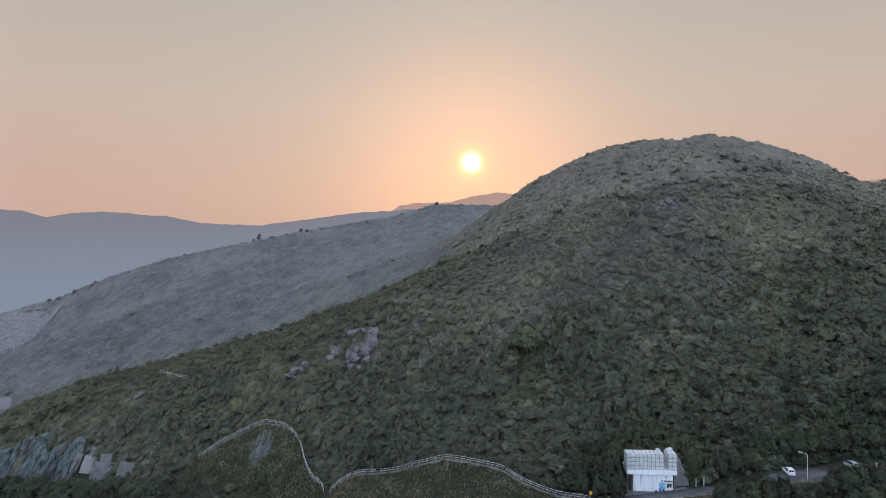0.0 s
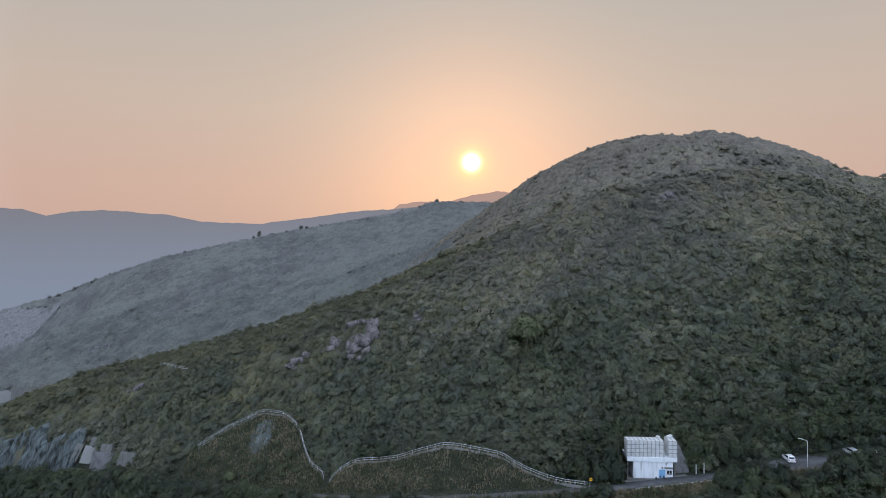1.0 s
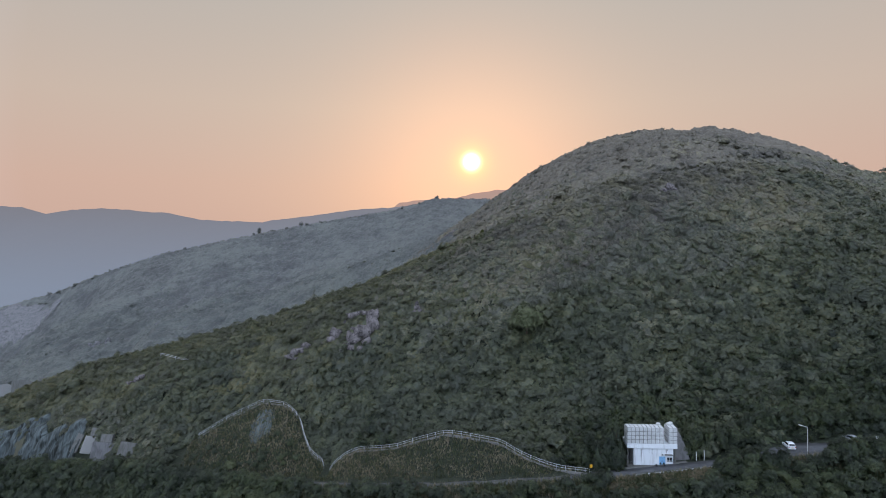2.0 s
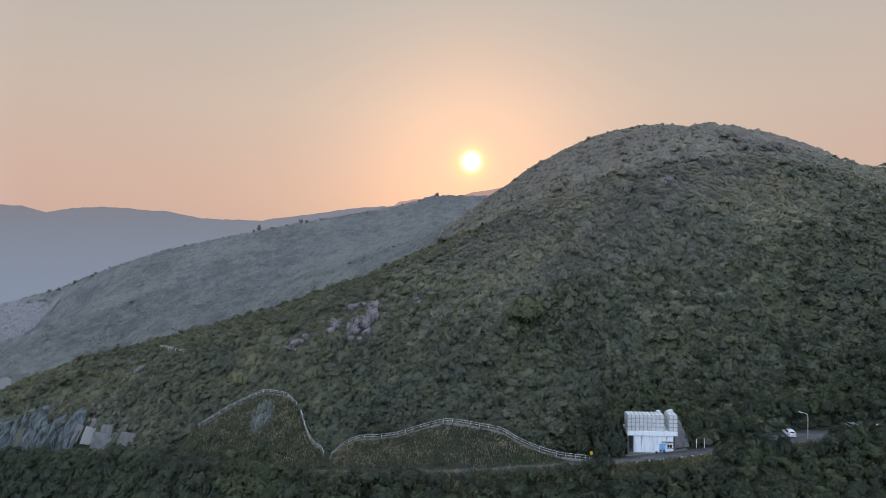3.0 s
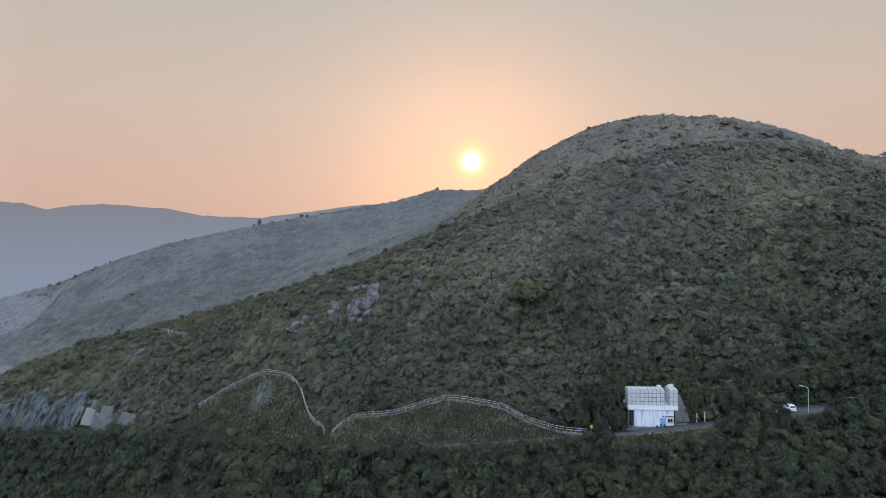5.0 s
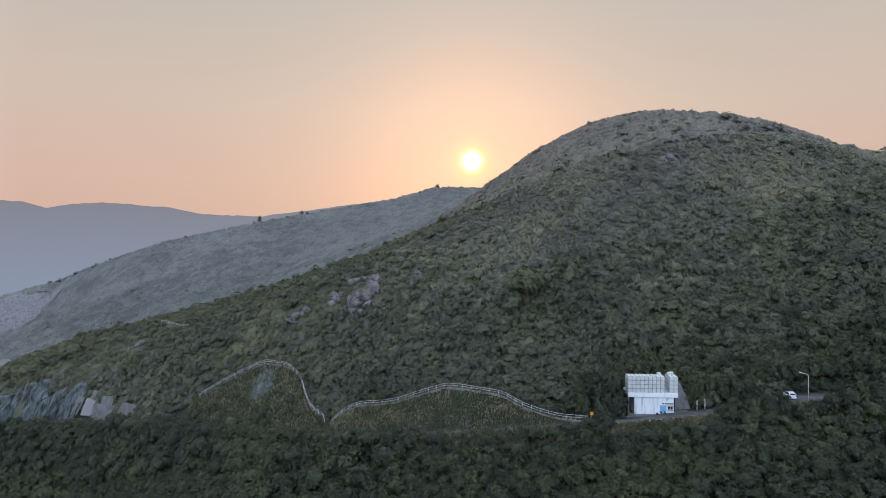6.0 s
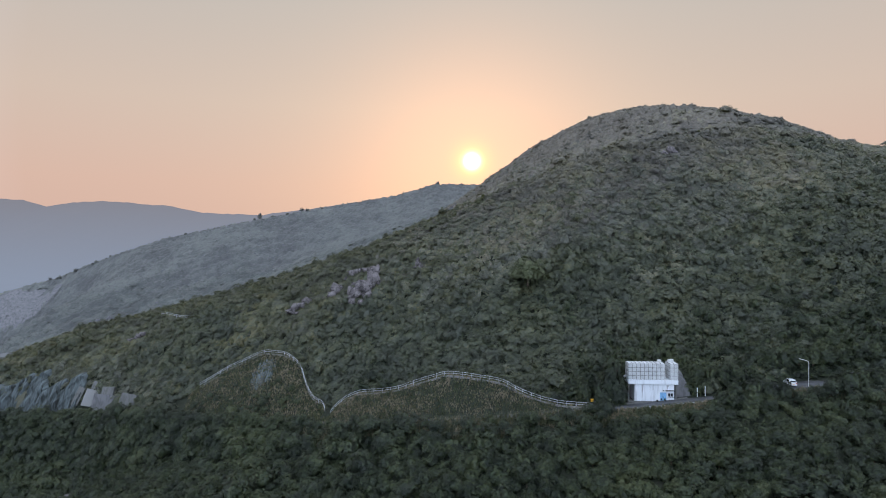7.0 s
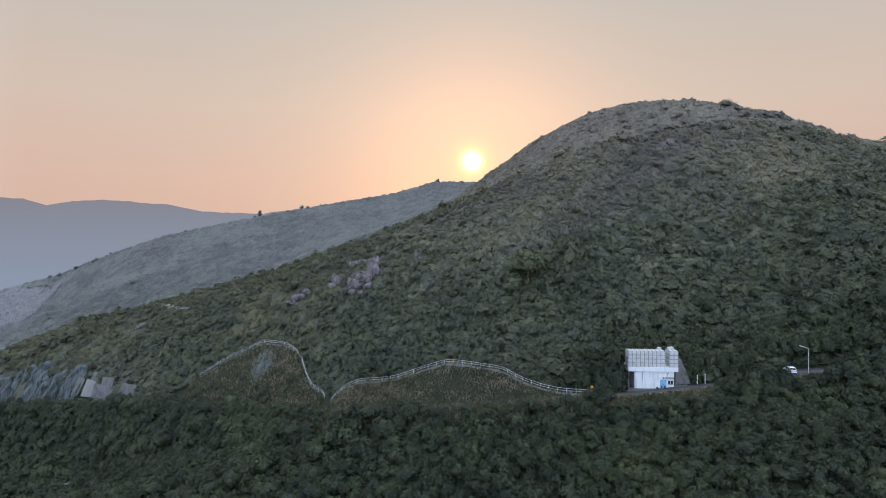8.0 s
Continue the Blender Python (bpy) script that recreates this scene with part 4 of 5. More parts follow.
def crown_shape(seed, lobes, leaves, leaf=0.2, tall=0.8, loose=0.5, core_level=2, core_size=0.74, rise=0.35):
    """Corners, triangles and normals of a crown about 1 in radius with its foot at z = 0: rounded lobes under small leaf clumps."""
    r = np.random.RandomState(seed)
    ways, sizes, reach = [], [], []
    for k in range(lobes):
        a, e = r.uniform(0, 6.28), math.asin(r.uniform(-0.35, 1.0))
        ways.append((math.cos(a) * math.cos(e), math.sin(a) * math.cos(e), math.sin(e)))
        sizes.append(r.uniform(0.28, 0.46))
        reach.append(r.uniform(0.42, 0.70))
    ways, sizes, reach = np.array(ways), np.array(sizes), np.array(reach)
    stretch = np.array((r.uniform(0.85, 1.15), r.uniform(0.85, 1.15), tall))
    lift = np.array((0, 0, 0.28))
    centres = ways * reach[:, None]
    # the core: a skin just under the lobes
    v, f = ico(core_level)
    along = v @ centres.T
    inside = sizes[None, :] ** 2 - (reach[None, :] ** 2 - along**2)
    far = np.where(inside > 0, along + np.sqrt(np.maximum(inside, 0)), 0.52)
    best = np.argmax(far, axis=1)
    core = v * (core_size * np.maximum(far.max(axis=1), 0.52) * r.uniform(0.84, 1.14, len(v)))[:, None]
    bulge = core - centres[best]
    bulge /= np.linalg.norm(bulge, axis=1)[:, None]
    keep = np.all(core[f][:, :, 2] > -0.25, axis=1) & (core_size > 0)
    verts, tris, ways_out, base = [core * stretch + lift], [f[keep]], [0.4 * v + 0.5 * bulge + 0.3 * r.normal(size=v.shape)], len(core)
    weight = sizes**2 / (sizes**2).sum()
    which = r.choice(lobes, size=leaves, p=weight)
    n = r.normal(size=(leaves, 3)) + 1.1 * ways[which] + np.array((0, 0, rise))
    n /= np.linalg.norm(n, axis=1)[:, None]
    p = centres[which] + n * sizes[which][:, None] * r.uniform(0.86, 1.12, (leaves, 1))
    soft = 0.5 * n + 0.45 * p + np.array((0, 0, 0.5)) + 0.25 * r.normal(size=(leaves, 3))
    # sprays of leaves lie nearly level, in tiers
    n = 0.55 * n + np.array((0, 0, 0.6)) + loose * r.normal(size=(leaves, 3))
    n /= np.linalg.norm(n, axis=1)[:, None]
    t = np.cross(n, r.normal(size=(leaves, 3)))
    t /= np.linalg.norm(t, axis=1)[:, None]
    b = np.cross(n, t)
    s = leaf * r.uniform(0.5, 1.5, (leaves, 1))
    p = p * stretch + lift
    q = np.stack([p + t * s * 0.9, p - t * s * 0.5 + b * s * 0.42, p - t * s * 0.44 - b * s * 0.42], 1)
    verts.append(q.reshape(-1, 3))
    ways_out.append(np.repeat(soft, 3, axis=0))
    tris.append(np.arange(leaves * 3).reshape(-1, 3) + base)
    normals = np.concatenate(ways_out) / stretch
    return np.concatenate(verts), np.concatenate(tris), normals / np.linalg.norm(normals, axis=1)[:, None]


def hidden_from_camera(x, y):
    """True where a crest hides the spot from the camera's starting place."""
    out = np.zeros(len(x), bool)
    z = land(x, y) + 5
    for k in np.linspace(0.55, 0.99, 23):
        out |= land(x * k, y * k) > 100 + (z - 100) * k + 8
    return out


def plant_mesh(name, shapes, spots, sizes, seed, squash=(0.7, 1.05), lie=0.85, calm=0.0, spare=(), unseen=None):
    """One mesh of many crowns at the given spots, plainer ones where hidden from the camera."""
    r = np.random.RandomState(seed)
    kind = r.randint(0, len(shapes), len(spots))
    if unseen is not None:
        kind = np.where(unseen, len(shapes) + kind % len(spare), kind)
        shapes = list(shapes) + list(spare)
    allv, allf, alln, base = [], [], [], 0
    for k, (v, f, n) in enumerate(shapes):
        at = spots[kind == k]
        if not len(at):
            continue
        m = len(at)
        a, s, h = r.uniform(0, 6.28, m), sizes[kind == k], r.uniform(*squash, m)
        ca, sa = np.cos(a)[:, None], np.sin(a)[:, None]
        x = (v[None, :, 0] * ca - v[None, :, 1] * sa) * s[:, None] + at[:, :1]
        y = (v[None, :, 0] * sa + v[None, :, 1] * ca) * s[:, None] + at[:, 1:2]
        # crowns lean with the lie of the slope
        gx, gy = (land(at[:, 0] + 2, at[:, 1]) - land(at[:, 0] - 2, at[:, 1])) / 4, (land(at[:, 0], at[:, 1] + 2) - land(at[:, 0], at[:, 1] - 2)) / 4
        gx, gy = np.clip(gx, -1.2, 1.2) * lie, np.clip(gy, -1.2, 1.2) * lie
        z = v[None, :, 2] * (s * h)[:, None] + at[:, 2:3] + (x - at[:, :1]) * gx[:, None] + (y - at[:, 1:2]) * gy[:, None]
        allv.append(np.stack([x, y, z], -1).reshape(-1, 3))
        nx, ny, nz = n[None, :, 0] * ca - n[None, :, 1] * sa, n[None, :, 0] * sa + n[None, :, 1] * ca, n[None, :, 2] / h[:, None]
        up = np.stack([nx - gx[:, None] * nz, ny - gy[:, None] * nz, nz], -1).reshape(-1, 3)
        # calm turns normals to the slope: flatter shading imitates haze on far crowns
        up = (1 - calm) * up / np.linalg.norm(up, axis=1)[:, None]
        slope = np.stack([-gx, -gy, 1 + 0 * gx], -1)
        up += np.repeat(calm * slope / np.linalg.norm(slope, axis=1)[:, None], len(v), axis=0)
        alln.append(up / np.linalg.norm(up, axis=1)[:, None])
        allf.append((f[None] + (np.arange(m) * len(v))[:, None, None] + base).reshape(-1, 3))
        base += m * len(v)
    return mesh_arrays(name, np.concatenate(allv), np.concatenate(allf), np.concatenate(alln))


def scatter(x0, x1, y0, y1, step, seed):
    """Uneven spots over a stretch of the plan."""
    r = np.random.RandomState(seed)
    gx, gy = np.meshgrid(np.arange(x0, x1, step), np.arange(y0, y1, step))
    gx = gx + (np.arange(gx.shape[0]) % 2)[:, None] * step * 0.5
    x = (gx + r.uniform(-0.42, 0.42, gx.shape) * step).ravel()
    y = (gy + r.uniform(-0.42, 0.42, gy.shape) * step).ravel()
    return x, y


# bare places: centre, half width along x, half depth along y
BARE = [(-29, 218.5, 6.5, 5.6), (-31.5, 230.5, 4.5, 2.6), (-26, 223, 3, 4), (-39.5, 220.5, 2.6, 2), (-9.6, 224.5, 1.6, 2.4), (-52.5, 217, 3.8, 2.2), (98, 266, 4, 3), (-117, 230, 4, 3), (4, 386, 5, 5)]
CLEAR = [(53, 155, 7.6, 6), (-150, 216.0, 22, 4.0), (-132, 213.5, 5, 5), (-119, 208.0, 14, 3.2)]


def open_ground(x, y, rocks=True):
    """True where no tree stands: road, cut slopes, rock and building."""
    road_y = np.interp(x, ROAD[:, 0], ROAD[:, 1])
    cut_y = np.interp(x, CUT[:, 0], CUT[:, 1])
    half = 3.6 + 3.2 * np.exp(-(((x - 96) / 14) ** 4))
    out = np.abs(y - road_y - (half - 3.6) * 0.8) < half + 0.8
    out |= (x > -87) & (x < 38) & (y > road_y - 3) & (y < cut_y + 2.2)
    for cx, cy, a, b in CLEAR + BARE * rocks:
        out |= ((x - cx) / a) ** 2 + ((y - cy) / b) ** 2 < 1
    return out


def in_sight(x, y):
    """The wedge of land within the camera's view, with a margin."""
    return np.abs(x) < 0.76 * y + 12


def canopy(x0, x1, y0, y1, step, cell, high, seed, keep, materials, pick, label, lift=-0.1, jag=0.14):
    """A closed canopy: a sheet of merging low domes over a stretch of the plan, with no gaps to the ground."""
    gx, gy = np.meshgrid(np.arange(x0, x1 + step, step), np.arange(y0, y1 + step, step))
    r = np.random.RandomState(seed)
    wx, wy = int((x1 - x0) / cell) + 4, int((y1 - y0) / cell) + 4
    jx, jy = r.uniform(0.05, 0.95, (wy, wx)), r.uniform(0.05, 0.95, (wy, wx))
    size, tall = r.uniform(0.6, 1.05, (wy, wx)), r.uniform(0.3, 1.0, (wy, wx)) ** 1.3
    u, v = (gx - x0) / cell + 1, (gy - y0) / cell + 1
    iu, iv = np.floor(u).astype(int), np.floor(v).astype(int)
    dome = np.zeros(gx.shape)
    for a in (-1, 0, 1):
        for b in (-1, 0, 1):
            ku, kv = np.clip(iu + a, 0, wx - 1), np.clip(iv + b, 0, wy - 1)
            d2 = (u - ku - jx[kv, ku]) ** 2 + (v - kv - jy[kv, ku]) ** 2
            dome = np.maximum(dome, tall[kv, ku] * np.maximum(0, 1 - d2 / size[kv, ku] ** 2))
    z = land(gx, gy) + lift + high * (dome + jag * r.normal(size=gx.shape))
    gx, gy = gx + 0.22 * step * r.normal(size=gx.shape), gy + 0.22 * step * r.normal(size=gx.shape)
    h, w = gx.shape
    i = (np.arange(h - 1)[:, None] * w + np.arange(w - 1)[None, :]).ravel()
    f = np.stack([i, i + 1, i + w + 1, i + w], 1)
    xyz = np.stack([gx, gy, z], -1).reshape(-1, 3)
    mid = xyz[f].mean(1)
    ok = keep(mid[:, 0], mid[:, 1]) & in_sight(mid[:, 0], mid[:, 1])
    f, mid = f[ok], mid[ok]
    used, f = np.unique(f, return_inverse=True)
    mesh = mesh_arrays("woods", xyz[used], f.reshape(-1, 4))
    for m in materials:
        mesh.materials.append(m)
    mesh.polygons.foreach_set("material_index", np.asarray(pick(mid[:, 0], mid[:, 1], r.rand(len(mid))), np.int32))
    tagged(link("woods", mesh, None, smooth=True), label, "woods", kind="stuff")


def build_canopies():
    def face_keep(x, y):
        return ~open_ground(x, y, False) & (y > np.interp(x, ROAD[:, 0], ROAD[:, 1]) + 5)

    def face_pick(x, y, q):
        band = (land(x, y) - 44) / 60 - (x - 20) / 240 + 0.16 * wave(x, y, 77, 45) + 0.36 * (q - 0.5)
        k = np.digitize(band, (-0.14, 0.38, 0.72))
        return np.where((k > 1) & (x + 30 * wave(x, y, 79, 60) + 80 * (q - 0.5) < 10), 4, k)

    def top_keep(x, y):
        return ~open_ground(x, y, False) & (x > -60 - 0.2 * (y - 275))

    def top_pick(x, y, q):
        band = np.clip((land(x, y) - 80) / 80 - (x - 80) / 300, 0.05, 1.2) + 0.14 * wave(x, y, 78, 50) + 0.35 * (q - 0.5)
        spur = np.where(y + 25 * wave(x, y, 76, 40) + 70 * (q - 0.5) > 335, 4, 3)
        return np.where(x + 30 * wave(x, y, 79, 60) + 40 * (q - 0.5) < 10, spur, np.digitize(band, (0.2, 0.6)))

    def ridge_keep(x, y):
        bare = ((x + 496) / 52) ** 2 + ((y - 686) / 25) ** 2 < 1 + 0.3 * wave(x, y, 18, 40)
        return ~open_ground(x, y, False) & ~bare & ((y > 450) | (x < -60 - 0.2 * (y - 275)))

    def ridge_pick(x, y, q):
        return np.where(x > 110, 2, np.where(y + 40 * wave(x, y, 19, 60) + 30 * (q - 0.5) < 530, 1, 0))

    canopy(-190, 215, 150, 284, 0.95, 2.5, 1.4, 401, face_keep, (LEAF, COPSE, HAZED_THICKET, HAZED_SCRUB, OLIVE), face_pick, "closed evergreen undergrowth between the crowns of the hillside", -0.3, 0.22)
    canopy(-120, 340, 282, 452, 1.0, 3.2, 2.3, 402, top_keep, (HAZED_THICKET, HAZED_SCRUB, HAZED_HILLTOP, OLIVE, HAZED_SPUR_LEAF), top_pick, "closed low scrub over the upper hill", -0.2, 0.2)
    canopy(-620, 420, 300, 744, 1.6, 4.8, 3.4, 403, ridge_keep, (HAZED_FAR_LEAF, HAZED_SPUR_LEAF, HAZED_HILLTOP), ridge_pick, "closed distant scrub over the ridges behind", -0.3, 0.17)
    canopy(-175, 125, 104, 212, 1.0, 2.6, 1.0, 404, lambda x, y: ~open_ground(x, y) & (y < np.interp(x, ROAD[:, 0], ROAD[:, 1]) - 5), (LEAF,), lambda x, y, q: 0 * x, "closed evergreen undergrowth below the road", -0.6, 0.3)


build_canopies()


def build_woods():
    near_shapes = [crown_shape(s, 15, 460, 0.13, 0.95, 0.35, 2, 0.72, 0.9) for s in range(9)]
    mid_shapes = [crown_shape(40 + s, 13, 170, 0.18, 0.9, 0.35, 2, 0.72, 0.9) for s in range(14)]
    back_shapes = [crown_shape(80 + s, 10, 60, 0.17, 0.75, 0.45, 2, 0.86, 1.0) for s in range(12)]
    far_shapes = [crown_shape(120 + s, 8, 24, 0.18, 0.7, 0.5, 2, 0.9, 1.2) for s in range(10)]
    r = np.random.RandomState(5)

    def planted(name, x, y, lo, hi, shapes, seed, material, label, sink=-0.12, squash=(0.8, 1.2), lie=0.4, calm=0.1):
        if len(x) > 900:
            unseen = hidden_from_camera(x, y)
            k = ~unseen | (r.rand(len(x)) < 0.4)
            x, y, unseen = x[k], y[k], unseen[k]
        else:
            unseen = None
        s = lo + (hi - lo) * r.rand(len(x)) ** 1.6
        s = s * np.where(r.rand(len(x)) < 0.10, 1.6 if len(x) > 900 else 1.15, 1.0)
        z = land(x, y) - sink * s + 0.24 * s * r.normal(size=len(s))
        ob = link(name, plant_mesh(name, shapes, np.stack([x, y, z], -1), s, seed, squash, lie, calm, far_shapes, unseen), material, smooth=True)
        tagged(ob, label, "woods", kind="stuff")

    # single trees below the road
    crowns = []
    for v, f, n in near_shapes:
        crowns.append(mesh_arrays("crown", v, f, n))
        crowns[-1].materials.append(LEAF)
    ratios = (1.2, 1.7, 2.3)
    towers = []
    for k, ratio in enumerate(ratios):
        towers.append([mesh_arrays("crown", *crown_shape(200 + 5 * k + j, 24, 800, 0.13, ratio * 0.8, 0.35, 3, 0.80, 0.8)) for j in range(3)])
        for m in towers[-1]:
            m.materials.append(LEAF)
    bm = bmesh.new()
    bmesh.ops.create_cone(bm, segments=7, radius1=0.09, radius2=0.045, depth=1.1, cap_ends=True, matrix=pose(0, 0, 0.1))
    for k in range(4):
        a = k * 1.7
        bmesh.ops.create_cone(bm, segments=5, radius1=0.035, radius2=0.015, depth=0.6, matrix=pose(0.17 * math.cos(a), 0.17 * math.sin(a), 0.62, 0, 38, math.degrees(a)))
    trunk = bpy.data.meshes.new("trunk")
    bm.to_mesh(trunk), bm.free()
    trunk.materials.append(BARK)

    def tree(x, y, s, tall, label, group, top=None, leaf=None):
        z = float(land(x, y))
        ob = thing("tree", (x, y, z), label, "tree", group, turn=r.uniform(0, 360))
        t = link("trunk", trunk, BARK, ob)
        t.matrix_basis = Matrix.Diagonal((s, s, max(s, tall * 0.7), 1))
        ratio = tall / s
        if top is None and ratio > 1.3:
            k = min(range(3), key=lambda i: abs(ratios[i] - ratio))
            top, high = towers[k][r.randint(3)], tall / ratios[k]
        else:
            top, high = top or crowns[r.randint(len(crowns))], tall
        c = link("crown", top, LEAF, ob)
        c.matrix_basis = pose(0, 0, 0.22 * s if high != tall else 0.22 * tall) @ Matrix.Diagonal((s, s, high, 1))

    # tall ones beside the road and the pump house: east, north, radius, height
    for x, y, s, h in ((65.5, 143.6, 2.4, 4.2), (69, 143.4, 3.0, 6.2), (72.5, 143.0, 3.0, 6.4), (76, 143.5, 2.8, 5.6), (79.8, 143.6, 2.3, 5.6), (83.0, 141.5, 2.2, 2.0), (87, 141.4, 2.2, 2.3), (91.5, 143.0, 2.6, 6.0), (94.5, 142.8, 3.0, 7.0), (98.0, 142.8, 3.0, 6.8), (101.5, 142.4, 3.0, 7.0), (105, 141.8, 2.8, 6.4), (108.5, 141.6, 2.8, 5.8)):
        tree(x, y, s, h, "bushy dark evergreen tree at the outer edge of the road", "trees at the edge of the road")
    for x, y, s, h in ((42.7, 152.4, 3.8, 15.5), (43.0, 155.4, 2.8, 13.0), (42.0, 151.6, 2.6, 8.6), (39.2, 152.6, 3.0, 7.6), (35.6, 154.2, 2.8, 6.6), (42.0, 156.2, 3.4, 9.0), (45.2, 160.5, 3.4, 9.0), (38.0, 158.0, 3.2, 8.0), (63.2, 156.6, 1.7, 5.6), (64.5, 157.0, 2.8, 7.0), (67.5, 155.8, 2.6, 6.0), (71.0, 156.0, 2.8, 6.0), (74.5, 155.6, 2.8, 6.0), (78.0, 156.4, 2.8, 5.4)):
        tree(x, y, s, h, "tall dark evergreen tree standing close to the pump house", "trees round the pump house")
    wide = mesh_arrays("crown", *crown_shape(300, 26, 1500, 0.095, 0.75, 0.35, 3, 0.80))
    wide.materials.append(LIGHT_LEAF)
    tree(28.5, 208.0, 6.4, 8.6, "broad spreading light green tree standing out of the scrub", "", wide)
    for x, y, s, h in ((-62.5, 179.2, 1.9, 2.2), (-27.5, 154.5, 1.8, 2.0)):
        tree(x, y, s, h, "yellow-green bush beside the road", "yellow-green bushes beside the road", wide)
    # trees on the far crest take the leaf colour with haze painted in
    misty = mesh_arrays("crown", *crown_shape(310, 14, 200, 0.16, 0.9, 0.4, 2, 0.8))
    misty.materials.append(HAZED_FAR_LEAF)
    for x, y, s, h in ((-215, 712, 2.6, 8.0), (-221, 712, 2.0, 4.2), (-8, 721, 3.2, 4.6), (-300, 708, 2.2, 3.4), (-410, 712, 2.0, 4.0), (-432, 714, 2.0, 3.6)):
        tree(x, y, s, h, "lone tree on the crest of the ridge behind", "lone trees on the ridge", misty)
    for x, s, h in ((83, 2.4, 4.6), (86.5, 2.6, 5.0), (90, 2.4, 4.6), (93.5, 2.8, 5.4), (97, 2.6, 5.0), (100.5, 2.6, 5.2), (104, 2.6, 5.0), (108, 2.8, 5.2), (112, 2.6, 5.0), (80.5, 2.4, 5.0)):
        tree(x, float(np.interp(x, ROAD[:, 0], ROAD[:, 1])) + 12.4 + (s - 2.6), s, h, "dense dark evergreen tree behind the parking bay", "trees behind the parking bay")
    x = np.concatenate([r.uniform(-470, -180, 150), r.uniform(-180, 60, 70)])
    planted("treeline", x, 719 + r.uniform(-7, 5, len(x)), 0.9, 2.8, mid_shapes, 51, HAZED_FAR_LEAF, "uneven line of small trees along the crest of the ridge", 0.0, (0.8, 1.6), 0.0)

    # a hedge of shrubs, placed and sized to hide the road from the camera
    x = np.arange(-150, 37, 1.15)
    x = x + r.uniform(-0.5, 0.5, len(x))
    y = np.interp(x, ROAD[:, 0], ROAD[:, 1]) - 4.6 + r.uniform(-0.9, 0.7, len(x))
    k = (x < -24) | (r.rand(len(x)) < 0.3)
    x, y = x[k], y[k] - np.clip((x[k] + 20) / 20, 0, 1.5)
    tall = np.where(x < -38, 1.15, 0.8)
    for low in (True, False):
        k = (tall < 1) == low
        planted("hedge", x[k], y[k], *((1.3, 2.0) if low else (1.9, 3.0)), near_shapes, 31 + low, LEAF, "rough hedge of evergreen shrubs along the outer edge of the road", -0.35)
    # shrubs on the cut slopes
    x, y = scatter(-80, 30, 150, 200, 2.4, 33)
    road_y, cut_y = np.interp(x, ROAD[:, 0], ROAD[:, 1]), np.interp(x, CUT[:, 0], CUT[:, 1])
    k = (y > road_y + 3.4) & (y < cut_y - 5.0) & (np.hypot((x + 57) / 5, (y - 191) / 8) > 1) & (r.rand(len(x)) < np.where(x < -36, 0.26, 0.05) + 0.25 * np.exp(-(((x + 34) / 5) ** 2)))
    planted("shrubs", x[k], y[k], 0.7, 1.7, near_shapes, 34, LEAF, "low green shrubs scattered over the grassy cut slopes", 0.1)

    x, y = scatter(-170, 125, 104, 212, 2.6, 1)
    road_y = np.interp(x, ROAD[:, 0], ROAD[:, 1])
    keep = in_sight(x, y) & ~open_ground(x, y) & (y < road_y - 3.4) & ~((x > 38) & (x < 66) & (y > road_y - 10))
    x, y = x[keep], y[keep]
    order = np.argsort(np.abs(x - 40) * 0.3 + np.abs(y - 124))
    single, rest = order[:260], order[260:]
    for i in single:
        s = 1.5 + 1.3 * r.rand() ** 1.5
        tree(x[i], y[i], s, s * r.uniform(1.0, 1.5), "dense dark green evergreen tree on the slope below the road", "trees on the slope below the road")
    x, y = x[rest], y[rest]
    # spots under the camera's lowest ray get plainer crowns
    deep = (69.5 - land(x, y)) / y > 0.43
    planted("woods", x[~deep], y[~deep], 1.45, 2.6, near_shapes, 2, LEAF, "dense evergreen woods below the road", -0.12, (0.9, 1.45), 0.3, 0.0)
    planted("woods", x[deep], y[deep], 1.8, 3.1, back_shapes, 3, LEAF, "dense evergreen woods at the foot of the slope")
    x, y = scatter(-150, 36, 120, 212, 1.9, 41)
    road_y = np.interp(x, ROAD[:, 0], ROAD[:, 1])
    keep = in_sight(x, y) & (y < road_y - 4.5) & (y > road_y - 11) & (land(x, y - 1.0) < land(x, y) - 0.75)
    planted("woods", x[keep], y[keep], 1.5, 2.4, mid_shapes, 42, LEAF, "evergreen shrubs on the steep bank below the road")
    x, y = scatter(-175, -40, 140, 212, 2.7, 43)
    road_y = np.interp(x, ROAD[:, 0], ROAD[:, 1])
    keep = in_sight(x, y) & (y < road_y - 4.5)
    planted("woods", x[keep], y[keep], 1.4, 2.2, mid_shapes, 44, LEAF, "lower evergreen shrubs filling the steep slope below the road")
    x, y = scatter(-140, -88, 200, 226, 2.0, 45)
    road_y = np.interp(x, ROAD[:, 0], ROAD[:, 1])
    keep = (y > road_y + 6.0 + 3.4 * (x < -101)) & (y < road_y + 17) & (r.rand(len(x)) < 0.8)
    planted("woods", x[keep], y[keep], 1.2, 2.2, mid_shapes, 46, HAZED_THICKET, "shrubs on the steep bank above the facing slabs", -0.1, (0.8, 1.1), 0.6)
    for k, (cx, cy, a, b) in enumerate(((-32, 222, 11, 10), (-52.5, 217, 4, 2.6), (-117, 230.3, 4.5, 3.2), (98, 266, 4.5, 3))):
        x, y = scatter(cx - a, cx + a, cy - b, cy + b, 1.7, 90 + k)
